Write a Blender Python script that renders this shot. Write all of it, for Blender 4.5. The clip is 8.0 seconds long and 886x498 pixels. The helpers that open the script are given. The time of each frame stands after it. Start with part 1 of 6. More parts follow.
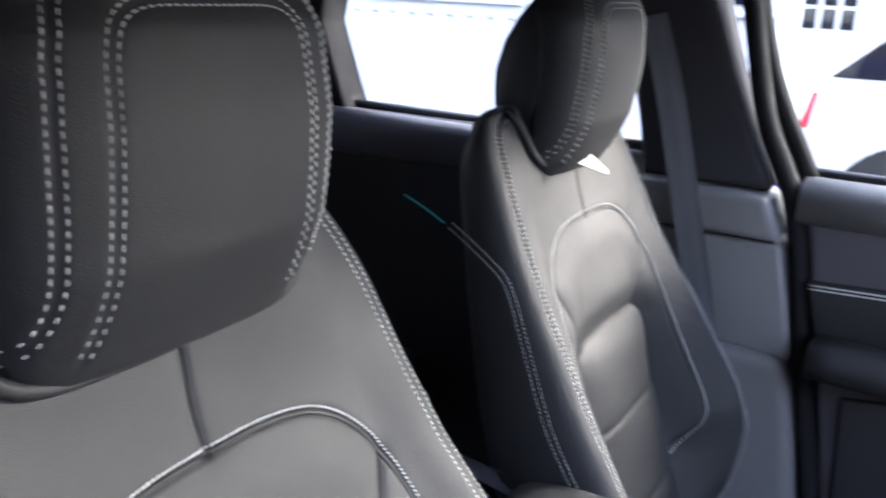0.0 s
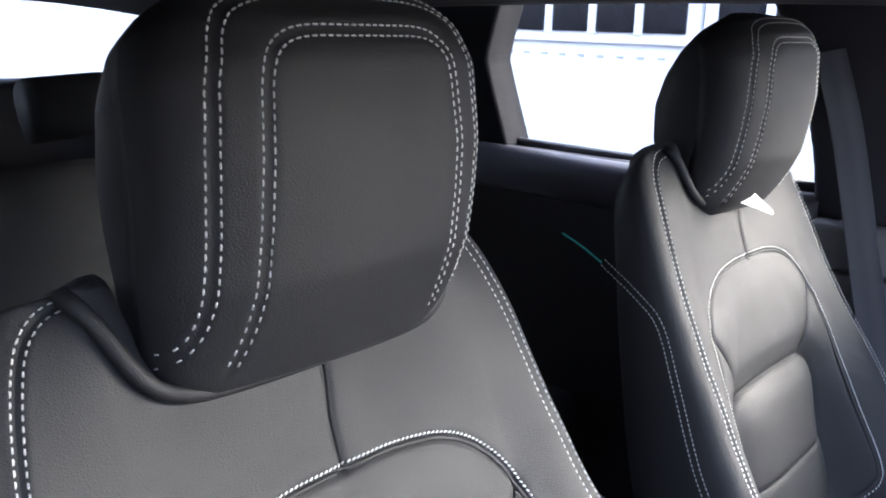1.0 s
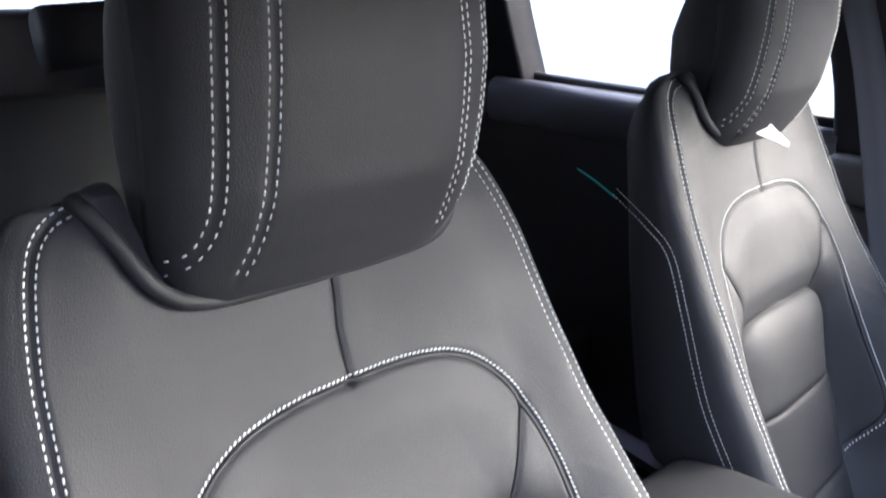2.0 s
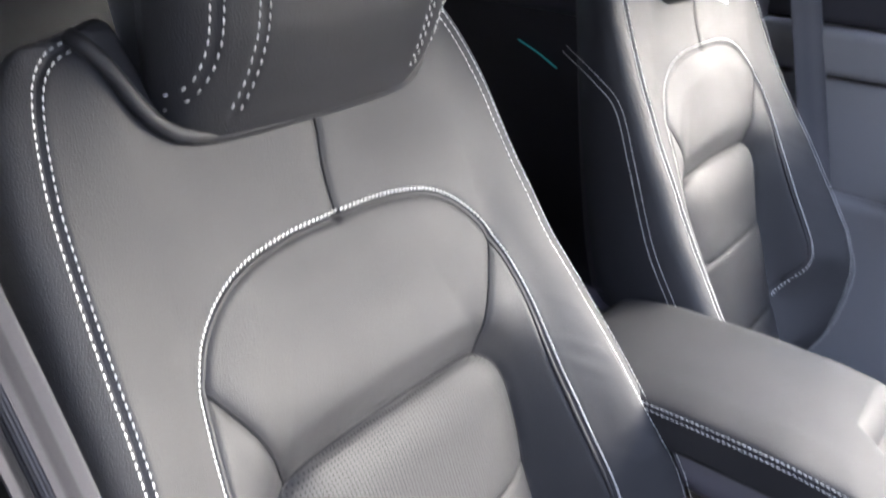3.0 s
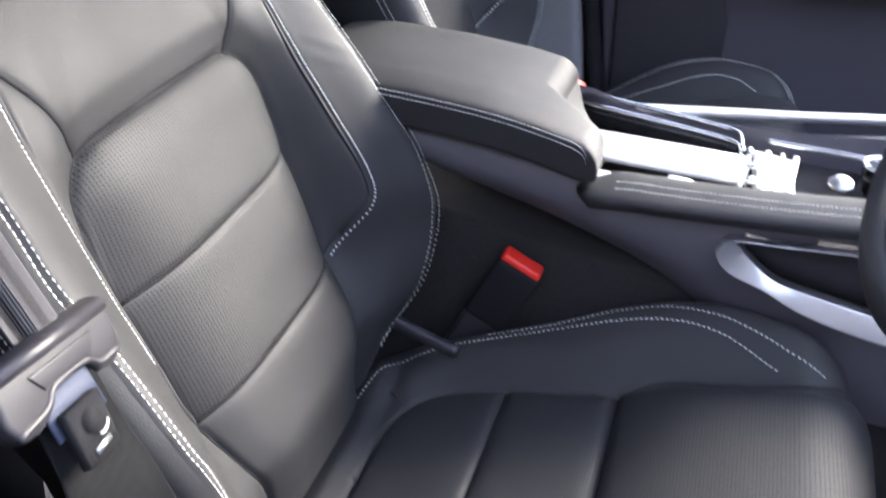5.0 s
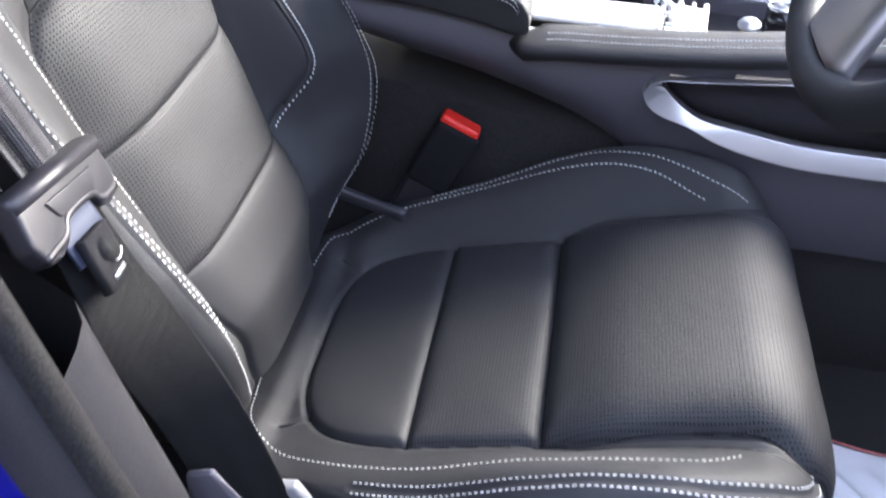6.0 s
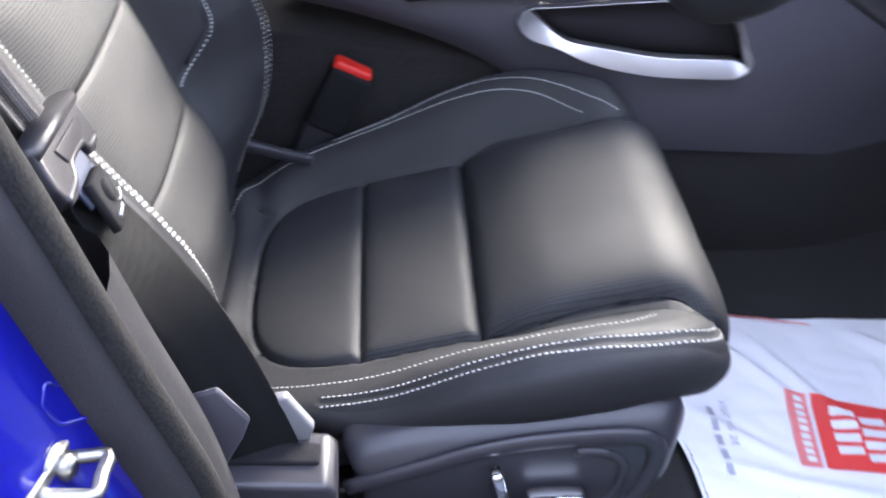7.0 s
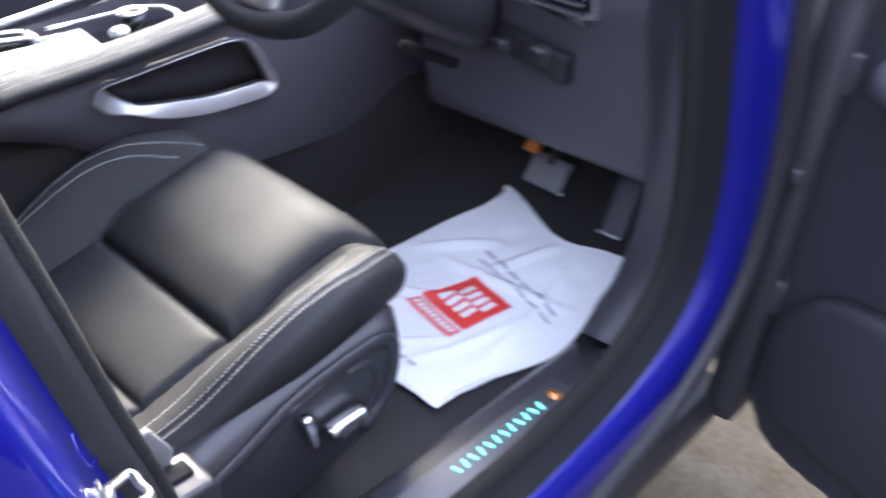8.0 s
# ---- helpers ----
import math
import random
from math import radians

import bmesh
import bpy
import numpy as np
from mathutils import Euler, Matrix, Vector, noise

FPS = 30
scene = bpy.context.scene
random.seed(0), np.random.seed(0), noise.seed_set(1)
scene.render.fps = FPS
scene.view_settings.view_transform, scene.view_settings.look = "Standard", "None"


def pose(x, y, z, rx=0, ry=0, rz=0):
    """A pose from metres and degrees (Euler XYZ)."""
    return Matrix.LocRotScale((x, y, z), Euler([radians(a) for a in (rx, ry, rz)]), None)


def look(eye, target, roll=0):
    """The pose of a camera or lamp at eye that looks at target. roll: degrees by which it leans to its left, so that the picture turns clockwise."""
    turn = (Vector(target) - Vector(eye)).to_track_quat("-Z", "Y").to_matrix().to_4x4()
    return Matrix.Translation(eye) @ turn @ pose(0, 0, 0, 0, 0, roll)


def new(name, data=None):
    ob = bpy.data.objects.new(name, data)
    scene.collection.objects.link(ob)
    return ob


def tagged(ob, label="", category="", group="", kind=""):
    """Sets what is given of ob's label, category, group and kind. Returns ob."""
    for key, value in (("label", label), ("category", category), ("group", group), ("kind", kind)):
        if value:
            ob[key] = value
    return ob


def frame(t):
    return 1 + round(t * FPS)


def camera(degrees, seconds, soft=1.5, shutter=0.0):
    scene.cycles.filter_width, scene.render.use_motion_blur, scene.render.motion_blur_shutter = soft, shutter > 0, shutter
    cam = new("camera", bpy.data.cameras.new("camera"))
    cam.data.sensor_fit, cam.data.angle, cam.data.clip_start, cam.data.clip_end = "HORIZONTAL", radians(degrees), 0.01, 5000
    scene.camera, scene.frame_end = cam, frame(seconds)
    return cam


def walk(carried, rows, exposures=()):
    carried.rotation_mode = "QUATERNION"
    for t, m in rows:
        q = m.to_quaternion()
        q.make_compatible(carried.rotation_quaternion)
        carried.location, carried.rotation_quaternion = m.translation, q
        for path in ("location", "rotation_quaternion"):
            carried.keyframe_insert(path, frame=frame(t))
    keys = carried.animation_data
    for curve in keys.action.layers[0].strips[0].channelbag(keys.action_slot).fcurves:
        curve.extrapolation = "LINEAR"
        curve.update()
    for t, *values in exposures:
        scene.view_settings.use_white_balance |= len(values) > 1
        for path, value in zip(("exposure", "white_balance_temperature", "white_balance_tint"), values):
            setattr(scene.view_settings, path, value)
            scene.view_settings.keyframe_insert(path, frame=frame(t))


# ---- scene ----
cam = camera(53.3, 8.0, 1.9, 0.5)
PATH = [
    (0, (0.094, -0.724, 1.374), (-0.848, 0.944, 0.797), 2.5),
    (0.5, (0.106, -0.731, 1.378), (-1.08, 0.793, 0.857), 1.8),
    (1, (0.11, -0.718, 1.366), (-1.151, 0.752, 0.868), 1.6),
    (1.2, (0.109, -0.708, 1.36), (-1.162, 0.754, 0.861), 1.6),
    (2.3, (0.129, -0.73, 1.347), (-1.108, 0.682, 0.657), 2.1),
    (2.5, (0.132, -0.74, 1.344), (-1.07, 0.68, 0.611), 2.1),
    (3, (0.128, -0.781, 1.325), (-0.951, 0.679, 0.484), 2.1),
    (3.5, (0.132, -0.81, 1.302), (-0.8, 0.678, 0.345), 2.9),
    (4, (0.153, -0.853, 1.297), (-0.645, 0.657, 0.257), 3.4),
    (4.5, (0.187, -0.899, 1.285), (-0.45, 0.65, 0.193), 3.4),
    (5, (0.194, -0.931, 1.266), (-0.261, 0.643, 0.118), 3.8),
    (5.2, (0.192, -0.945, 1.249), (-0.209, 0.632, 0.086), 3.4),
    (6.3, (0.139, -1.046, 1.224), (0.03, 0.473, -0.073), 5.0),
    (6.5, (0.133, -1.065, 1.224), (0.07, 0.448, -0.082), 5.0),
    (7, (0.071, -1.114, 1.237), (0.252, 0.396, -0.061), 5.5),
    (7.5, (-0.089, -1.164, 1.274), (0.664, 0.224, 0.047), 6.0),
    (8, (-0.267, -1.225, 1.279), (1.006, -0.131, 0.192), 4.5),
]
EXPOSURES = [(0.0, 2.95, 6000, 16), (1.2, 2.95, 5950, 16), (2.5, 3.25, 6050, 17), (3.5, 3.4, 6150, 17), (5.0, 3.3, 6150, 17), (6.5, 3.33, 5950, 18), (7.5, 3.72, 6250, 17), (8.0, 3.48, 6250, 17)]
SKY, SUN, CLOUD = 0.15, 2.0, 0.6
walk(cam, [(t, look(eye, aim, lean)) for t, eye, aim, lean in PATH], EXPOSURES)

# ---- light: bright overcast daylight through the glass and the open driver's door ----
world = bpy.data.worlds.new("sky")
scene.world = world
world.use_nodes = True
wn, wl = world.node_tree.nodes, world.node_tree.links
sky = wn.new("ShaderNodeTexSky")
sky.sky_type = "NISHITA"
sky.sun_disc = False
sky.sun_elevation, sky.sun_rotation = radians(24), radians(39)
sky.air_density, sky.dust_density = 1.0, 1.0
cloud = wn.new("ShaderNodeMix")
cloud.data_type = "RGBA"
cloud.inputs["Factor"].default_value = CLOUD
cloud.inputs["B"].default_value = (4.1, 4.6, 5.7, 1)
wl.new(sky.outputs["Color"], cloud.inputs["A"])
wl.new(cloud.outputs["Result"], wn["Background"].inputs["Color"])
wn["Background"].inputs["Strength"].default_value = SKY
sun = new("sun", bpy.data.lights.new("sun", "SUN"))
sun.data.energy, sun.data.angle, sun.data.color = SUN, radians(44), (1.0, 0.945, 0.76)
sun.matrix_world = look((2.35, 2.9, 1.68), (0, 0, 0))


# ---- materials ----
def material(name, base, rough=0.5, metal=0.0, spec=0.5, coat=0.0, grain=0.0, bump=0.0, size=300.0,
             blotch=0.0, detail="noise", sheen=0.0, emit=None, glow=0.0, stretch=(1, 1, 1)):
    """Principled surface with fine grain (bump) and broad blotches in tone and gloss."""
    m = bpy.data.materials.new(name)
    m.use_nodes = True
    n, l = m.node_tree.nodes, m.node_tree.links
    b = n["Principled BSDF"]
    b.inputs["Base Color"].default_value = (*base, 1)
    b.inputs["Roughness"].default_value = rough
    b.inputs["Metallic"].default_value = metal
    b.inputs["Specular IOR Level"].default_value = spec
    b.inputs["Coat Weight"].default_value = coat
    b.inputs["Coat Roughness"].default_value = 0.05
    b.inputs["Sheen Weight"].default_value = sheen
    if emit:
        b.inputs["Emission Color"].default_value = (*emit, 1)
        b.inputs["Emission Strength"].default_value = glow
    tc = n.new("ShaderNodeTexCoord")
    mp = n.new("ShaderNodeMapping")
    mp.inputs["Scale"].default_value = stretch
    l.new(tc.outputs["Object"], mp.inputs["Vector"])
    if grain or bump:
        if detail == "voronoi":
            t = n.new("ShaderNodeTexVoronoi")
            t.feature = "DISTANCE_TO_EDGE"
            out = t.outputs["Distance"]
        else:
            t = n.new("ShaderNodeTexNoise")
            t.inputs["Detail"].default_value = 4
            out = t.outputs["Fac"]
        t.inputs["Scale"].default_value = size
        l.new(mp.outputs["Vector"], t.inputs["Vector"])
    if bump:
        bp = n.new("ShaderNodeBump")
        bp.inputs["Strength"].default_value = bump
        bp.inputs["Distance"].default_value = 0.0006
        l.new(out, bp.inputs["Height"])
        l.new(bp.outputs["Normal"], b.inputs["Normal"])
    if blotch or grain:
        big = n.new("ShaderNodeTexNoise")
        big.inputs["Scale"].default_value = 9
        big.inputs["Detail"].default_value = 5
        l.new(tc.outputs["Object"], big.inputs["Vector"])
        r = n.new("ShaderNodeMapRange")
        r.inputs["From Min"].default_value, r.inputs["From Max"].default_value = 0.3, 0.7
        r.inputs["To Min"].default_value, r.inputs["To Max"].default_value = rough - blotch * 0.4, rough + blotch * 0.4
        l.new(big.outputs["Fac"], r.inputs["Value"])
        l.new(r.outputs["Result"], b.inputs["Roughness"])
        mix = n.new("ShaderNodeMix")
        mix.data_type = "RGBA"
        mix.inputs["A"].default_value = (*[c * (1 - blotch) for c in base], 1)
        mix.inputs["B"].default_value = (*[min(1, c * (1 + blotch)) for c in base], 1)
        l.new(big.outputs["Fac"], mix.inputs["Factor"])
        if grain:
            fine = n.new("ShaderNodeMix")
            fine.data_type, fine.blend_type = "RGBA", "MULTIPLY"
            fine.inputs["Factor"].default_value = grain
            g = n.new("ShaderNodeMapRange")
            g.inputs["From Min"].default_value, g.inputs["From Max"].default_value = 0.35, 0.65
            l.new(out, g.inputs["Value"])
            l.new(mix.outputs["Result"], fine.inputs["A"])
            l.new(g.outputs["Result"], fine.inputs["B"])
            l.new(fine.outputs["Result"], b.inputs["Base Color"])
        else:
            l.new(mix.outputs["Result"], b.inputs["Base Color"])
    return m


def perforated(name, base, rough, pitch):
    """Leather with rows of tiny punched holes, laid out by the panel's own metric UVs."""
    m = material(name, base, rough, spec=0.5, bump=0.4, size=620, detail="voronoi", blotch=0.12)
    n, l = m.node_tree.nodes, m.node_tree.links
    b = n["Principled BSDF"]
    tc = n.new("ShaderNodeTexCoord")
    mp = n.new("ShaderNodeMapping")
    mp.inputs["Scale"].default_value = (1 / pitch, 1 / pitch, 1)
    l.new(tc.outputs["UV"], mp.inputs["Vector"])
    v = n.new("ShaderNodeTexVoronoi")
    v.inputs["Scale"].default_value = 1.0
    v.inputs["Randomness"].default_value = 0.0
    l.new(mp.outputs["Vector"], v.inputs["Vector"])
    r = n.new("ShaderNodeMapRange")
    r.inputs["From Min"].default_value, r.inputs["From Max"].default_value = 0.12, 0.24
    l.new(v.outputs["Distance"], r.inputs["Value"])
    bp = n.new("ShaderNodeBump")
    bp.inputs["Strength"].default_value, bp.inputs["Distance"].default_value = 0.5, 0.0006
    l.new(r.outputs["Result"], bp.inputs["Height"])
    old = b.inputs["Normal"].links[0].from_socket
    l.new(old, bp.inputs["Normal"])
    l.new(bp.outputs["Normal"], b.inputs["Normal"])
    col = b.inputs["Base Color"].links[0].from_socket
    mul = n.new("ShaderNodeMix")
    mul.data_type, mul.blend_type = "RGBA", "MULTIPLY"
    mul.inputs["Factor"].default_value = 0.6
    l.new(col, mul.inputs["A"])
    l.new(r.outputs["Result"], mul.inputs["B"])
    l.new(mul.outputs["Result"], b.inputs["Base Color"])
    sp = n.new("ShaderNodeMath")
    sp.operation = "MULTIPLY"
    sp.inputs[1].default_value = 0.5
    l.new(r.outputs["Result"], sp.inputs[0])
    l.new(sp.outputs["Value"], b.inputs["Specular IOR Level"])
    return m


def woven(name, base, pale, bands, rough):
    """Belt webbing laid out by metric UVs: fine cross ribs, lengthwise yarns and paler lengthwise bands."""
    m = material(name, base, rough, spec=0.2, blotch=0.15)
    n, l = m.node_tree.nodes, m.node_tree.links
    b = n["Principled BSDF"]
    tc, sep = n.new("ShaderNodeTexCoord"), n.new("ShaderNodeSeparateXYZ")
    l.new(tc.outputs["UV"], sep.inputs["Vector"])
    waves = []
    for socket, pitch in (("Y", 0.0016), ("X", 0.0011)):
        k = n.new("ShaderNodeMath")
        k.operation = "MULTIPLY"
        k.inputs[1].default_value = 2 * math.pi / pitch
        l.new(sep.outputs[socket], k.inputs[0])
        w = n.new("ShaderNodeMath")
        w.operation = "SINE"
        l.new(k.outputs["Value"], w.inputs[0])
        waves.append(w)
    both = n.new("ShaderNodeMath")
    both.operation = "ADD"
    l.new(waves[0].outputs["Value"], both.inputs[0])
    l.new(waves[1].outputs["Value"], both.inputs[1])
    bp = n.new("ShaderNodeBump")
    bp.inputs["Strength"].default_value, bp.inputs["Distance"].default_value = 0.6, 0.0004
    l.new(both.outputs["Value"], bp.inputs["Height"])
    l.new(bp.outputs["Normal"], b.inputs["Normal"])
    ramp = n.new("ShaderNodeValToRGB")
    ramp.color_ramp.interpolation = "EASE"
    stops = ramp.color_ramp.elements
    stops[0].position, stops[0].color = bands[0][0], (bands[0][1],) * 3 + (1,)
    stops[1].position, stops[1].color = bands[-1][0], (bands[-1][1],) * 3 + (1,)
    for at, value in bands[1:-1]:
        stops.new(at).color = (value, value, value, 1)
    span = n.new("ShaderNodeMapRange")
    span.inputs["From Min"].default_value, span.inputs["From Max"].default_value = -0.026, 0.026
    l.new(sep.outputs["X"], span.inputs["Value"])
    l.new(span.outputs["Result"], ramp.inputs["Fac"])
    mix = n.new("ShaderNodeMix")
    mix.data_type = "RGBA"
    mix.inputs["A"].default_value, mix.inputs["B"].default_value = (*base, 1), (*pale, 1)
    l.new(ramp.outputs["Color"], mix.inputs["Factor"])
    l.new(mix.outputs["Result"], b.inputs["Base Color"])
    return m


MOULDED = material("moulded_dark_plastic", (0.034, 0.033, 0.040), 0.33, bump=0.15, size=1200, blotch=0.08)
NYLON = material("black_nylon", (0.024, 0.023, 0.028), 0.40, bump=0.2, size=800, blotch=0.1)
LEATHER = material("black_leather", (0.017, 0.017, 0.019), 0.62, spec=0.50, bump=0.6, size=560, detail="voronoi", blotch=0.12)
# rear leather made darker and duller: shade behind the front seats put into it
REARSHADE = material("shaded_rear_leather", (0.012, 0.012, 0.013), 0.8, spec=0.25, bump=0.5, size=560, detail="voronoi", blotch=0.15)
PERF = perforated("perforated_leather", (0.018, 0.018, 0.020), 0.64, 0.0034)
THREAD = material("pale_grey_thread", (0.72, 0.72, 0.70), 0.7, bump=0.3, size=1500)
PLASTIC = material("soft_dark_plastic", (0.078, 0.074, 0.090), 0.46, bump=0.3, size=1100, blotch=0.1)
DARK = material("black_plastic", (0.028, 0.027, 0.032), 0.45, bump=0.2, size=900, blotch=0.1)
SLOT = material("faded_grey_slots", (0.42, 0.44, 0.50), 0.7, blotch=0.1)
GREY = material("mid_grey_plastic", (0.19, 0.19, 0.20), 0.5, bump=0.3, size=900, blotch=0.08)
CARPET = material("black_carpet", (0.023, 0.021, 0.022), 0.95, bump=1.0, size=500, grain=0.5, blotch=0.25, sheen=0.1)
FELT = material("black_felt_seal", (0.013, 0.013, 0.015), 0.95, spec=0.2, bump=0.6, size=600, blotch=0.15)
FABRIC = material("dark_headliner_fabric", (0.034, 0.033, 0.040), 0.95, bump=0.6, size=700, blotch=0.1)
# driver's lower strap: shade beside the seat is put into a darker base colour
WEBSHADE = woven("shaded_belt_webbing", (0.006, 0.006, 0.007), (0.011, 0.011, 0.012), [(0.0, 0.0), (0.3, 0.6), (0.5, 0.2), (0.75, 0.7), (1.0, 0.0)], 0.55)
# same strap higher up: its lit look is put into paler bands
WEBLIT = woven("lit_belt_webbing", (0.012, 0.012, 0.014), (0.082, 0.080, 0.086), [(0.0, 0.95), (0.15, 0.8), (0.19, 0.35), (0.28, 0.3), (0.33, 0.8), (0.42, 0.75), (0.45, 0.05), (0.53, 0.05), (0.57, 0.9), (1.0, 0.9)], 0.5)
# passenger strap: sheen put into a paler base colour
WEBSHEEN = woven("sheen_belt_webbing", (0.040, 0.041, 0.046), (0.10, 0.10, 0.11), [(0.0, 0.6), (0.3, 1.0), (0.6, 0.7), (1.0, 0.9)], 0.5)
RUBBER = material("flocked_rubber_seal", (0.021, 0.020, 0.020), 0.95, spec=0.3, bump=1.0, size=420, grain=0.5, blotch=0.3)
PILLAR = material("matte_pillar_plastic", (0.027, 0.026, 0.030), 0.6, spec=0.35, bump=0.5, size=700, grain=0.25, blotch=0.15)
PAINT = material("blue_car_paint", (0.004, 0.005, 0.21), 0.32, metal=0.25, coat=1.0, blotch=0.05)
SILVER = material("brushed_silver", (0.86, 0.86, 0.86), 0.42, metal=0.7, bump=0.1, size=500, blotch=0.05, stretch=(0.2, 1, 1))
SATIN = material("satin_silver", (0.74, 0.74, 0.76), 0.40, metal=1.0, bump=0.1, size=600, blotch=0.1)
CHROME = material("bright_chrome", (0.88, 0.88, 0.88), 0.1, metal=1.0, blotch=0.03)
STEEL = material("zinc_steel", (0.36, 0.355, 0.34), 0.38, metal=1.0, bump=0.3, size=200, blotch=0.2)
# steel whose base colour carries the blue body paint's reflection
BLUETINT = material("blue_reflection_steel", (0.020, 0.027, 0.055), 0.6, metal=0.2, bump=0.2, size=300, blotch=0.15)
GLOSS = material("gloss_black", (0.012, 0.012, 0.013), 0.06, coat=0.5, blotch=0.02)
RED = material("red_button", (0.75, 0.03, 0.02), 0.4, bump=0.15, size=700, blotch=0.05)
FILM = material("white_paper_film", (0.82, 0.82, 0.85), 0.42, bump=0.25, size=60, blotch=0.04)
PRINT_RED = material("red_print", (0.78, 0.05, 0.045), 0.5, blotch=0.06)
PRINT_PINK = material("pale_red_print", (0.80, 0.22, 0.22), 0.5, blotch=0.06)
PRINT_GREY = material("grey_print", (0.40, 0.40, 0.48), 0.6, blotch=0.06)
TEAL = material("lit_teal_letters", (0.1, 0.5, 0.5), 0.5, emit=(0.12, 0.75, 0.72), glow=0.28)
TEALLINE = material("teal_ambient_strip", (0.05, 0.3, 0.3), 0.5, emit=(0.05, 0.5, 0.5), glow=0.012)
COPPER = material("copper_emblem", (0.75, 0.32, 0.12), 0.35, metal=0.9, blotch=0.1)
WHITEWALL = material("white_render", (0.82, 0.82, 0.80), 0.8, bump=0.4, size=40, blotch=0.05)
WHITEPAINT = material("white_painted_metal", (0.84, 0.84, 0.83), 0.5, bump=0.1, size=80, blotch=0.03)
WHITECAR = material("white_car_paint", (0.82, 0.82, 0.82), 0.3, coat=0.8, blotch=0.02)
WAVY = material("dark_patterned_glass", (0.012, 0.013, 0.016), 0.12, bump=1.0, size=14, blotch=0.3, stretch=(1, 1, 4))
TINT = material("dark_tinted_glass", (0.02, 0.02, 0.024), 0.08, blotch=0.05)
TYRE = material("black_tyre_rubber", (0.02, 0.02, 0.02), 0.8, bump=0.5, size=150, blotch=0.15)
LAMPRED = material("red_lamp_lens", (0.6, 0.04, 0.06), 0.15, coat=0.6, blotch=0.05)
ORANGE = material("plain_amber", (0.75, 0.25, 0.03), 0.4, blotch=0.1)
BEIGE = material("warm_beige", (0.6, 0.52, 0.42), 0.4, blotch=0.1)
TREAD = material("dark_brushed_metal", (0.12, 0.12, 0.135), 0.5, metal=0.8, bump=0.2, size=400, blotch=0.15, stretch=(0.1, 1, 1))
# dark cool surface for the unseen wall that dims the door side
BLOCKER = material("light_blocking_wall", (0.11, 0.11, 0.125), 0.9, bump=0.8, size=30, blotch=0.3)
GROUND = material("sandy_concrete_ground", (0.040, 0.030, 0.017), 0.9, bump=1.0, size=60, grain=0.55, blotch=0.3)


def glass_material():
    m = bpy.data.materials.new("clear_glass")
    m.use_nodes = True
    b = m.node_tree.nodes["Principled BSDF"]
    b.inputs["Base Color"].default_value = (1, 1, 1, 1)
    b.inputs["Transmission Weight"].default_value = 1.0
    b.inputs["Roughness"].default_value = 0.0
    b.inputs["IOR"].default_value = 1.02
    return m


GLASS = glass_material()


# ---- mesh helpers ----
def finish(ob, smooth=True):
    if smooth:
        for p in ob.data.polygons:
            p.use_smooth = True
    return ob


def part(name, bm, mat, parent=None, label="", smooth=True):
    """Links a bmesh in world coordinates as one mesh object under a thing or a part."""
    me = bpy.data.meshes.new(name)
    bm.to_mesh(me)
    bm.free()
    me.materials.append(mat)
    ob = new(name, me)
    if parent is not None:
        inv = world_of(parent).inverted()
        me.transform(inv)
        ob.parent = parent
    if label:
        ob["label"] = label
    if "stitching" in name:
        ob["kind"] = "stuff"
    return finish(ob, smooth)


def world_of(ob):
    m = ob.matrix_basis.copy()
    while ob.parent is not None:
        ob = ob.parent
        m = ob.matrix_basis @ m
    return m


def thing(name, at, label, category, group="", kind=""):
    e = new(name)
    e.empty_display_size = 0.05
    e.matrix_basis = Matrix.Translation(at)
    return tagged(e, label, category, group, kind)


def from_arrays(verts, faces, uv=None):
    """A bmesh from vertex rows and quads, with metric UVs where given."""
    me = bpy.data.meshes.new("tmp")
    me.from_pydata([tuple(map(float, v)) for v in verts], [], [tuple(map(int, f)) for f in faces])
    if uv is not None:
        layer = me.uv_layers.new(name="metric")
        loops = np.empty(len(me.loops), dtype=np.int64)
        me.loops.foreach_get("vertex_index", loops)
        layer.data.foreach_set("uv", np.asarray(uv, float)[loops].ravel())
    bm = bmesh.new()
    bm.from_mesh(me)
    bpy.data.meshes.remove(me)
    return bm


def box(c, d, turn=(0, 0, 0), bevel=0.004, seg=2):
    """A bevelled box of size d about c."""
    bm = bmesh.new()
    bmesh.ops.create_cube(bm, size=1.0, matrix=Matrix.Translation(c) @ Euler([radians(a) for a in turn]).to_matrix().to_4x4() @ Matrix.Diagonal((*d, 1)))
    if bevel:
        bmesh.ops.bevel(bm, geom=bm.edges[:], offset=min(bevel, 0.45 * min(d)), segments=seg, profile=0.6, affect="EDGES", clamp_overlap=True)
    return bm


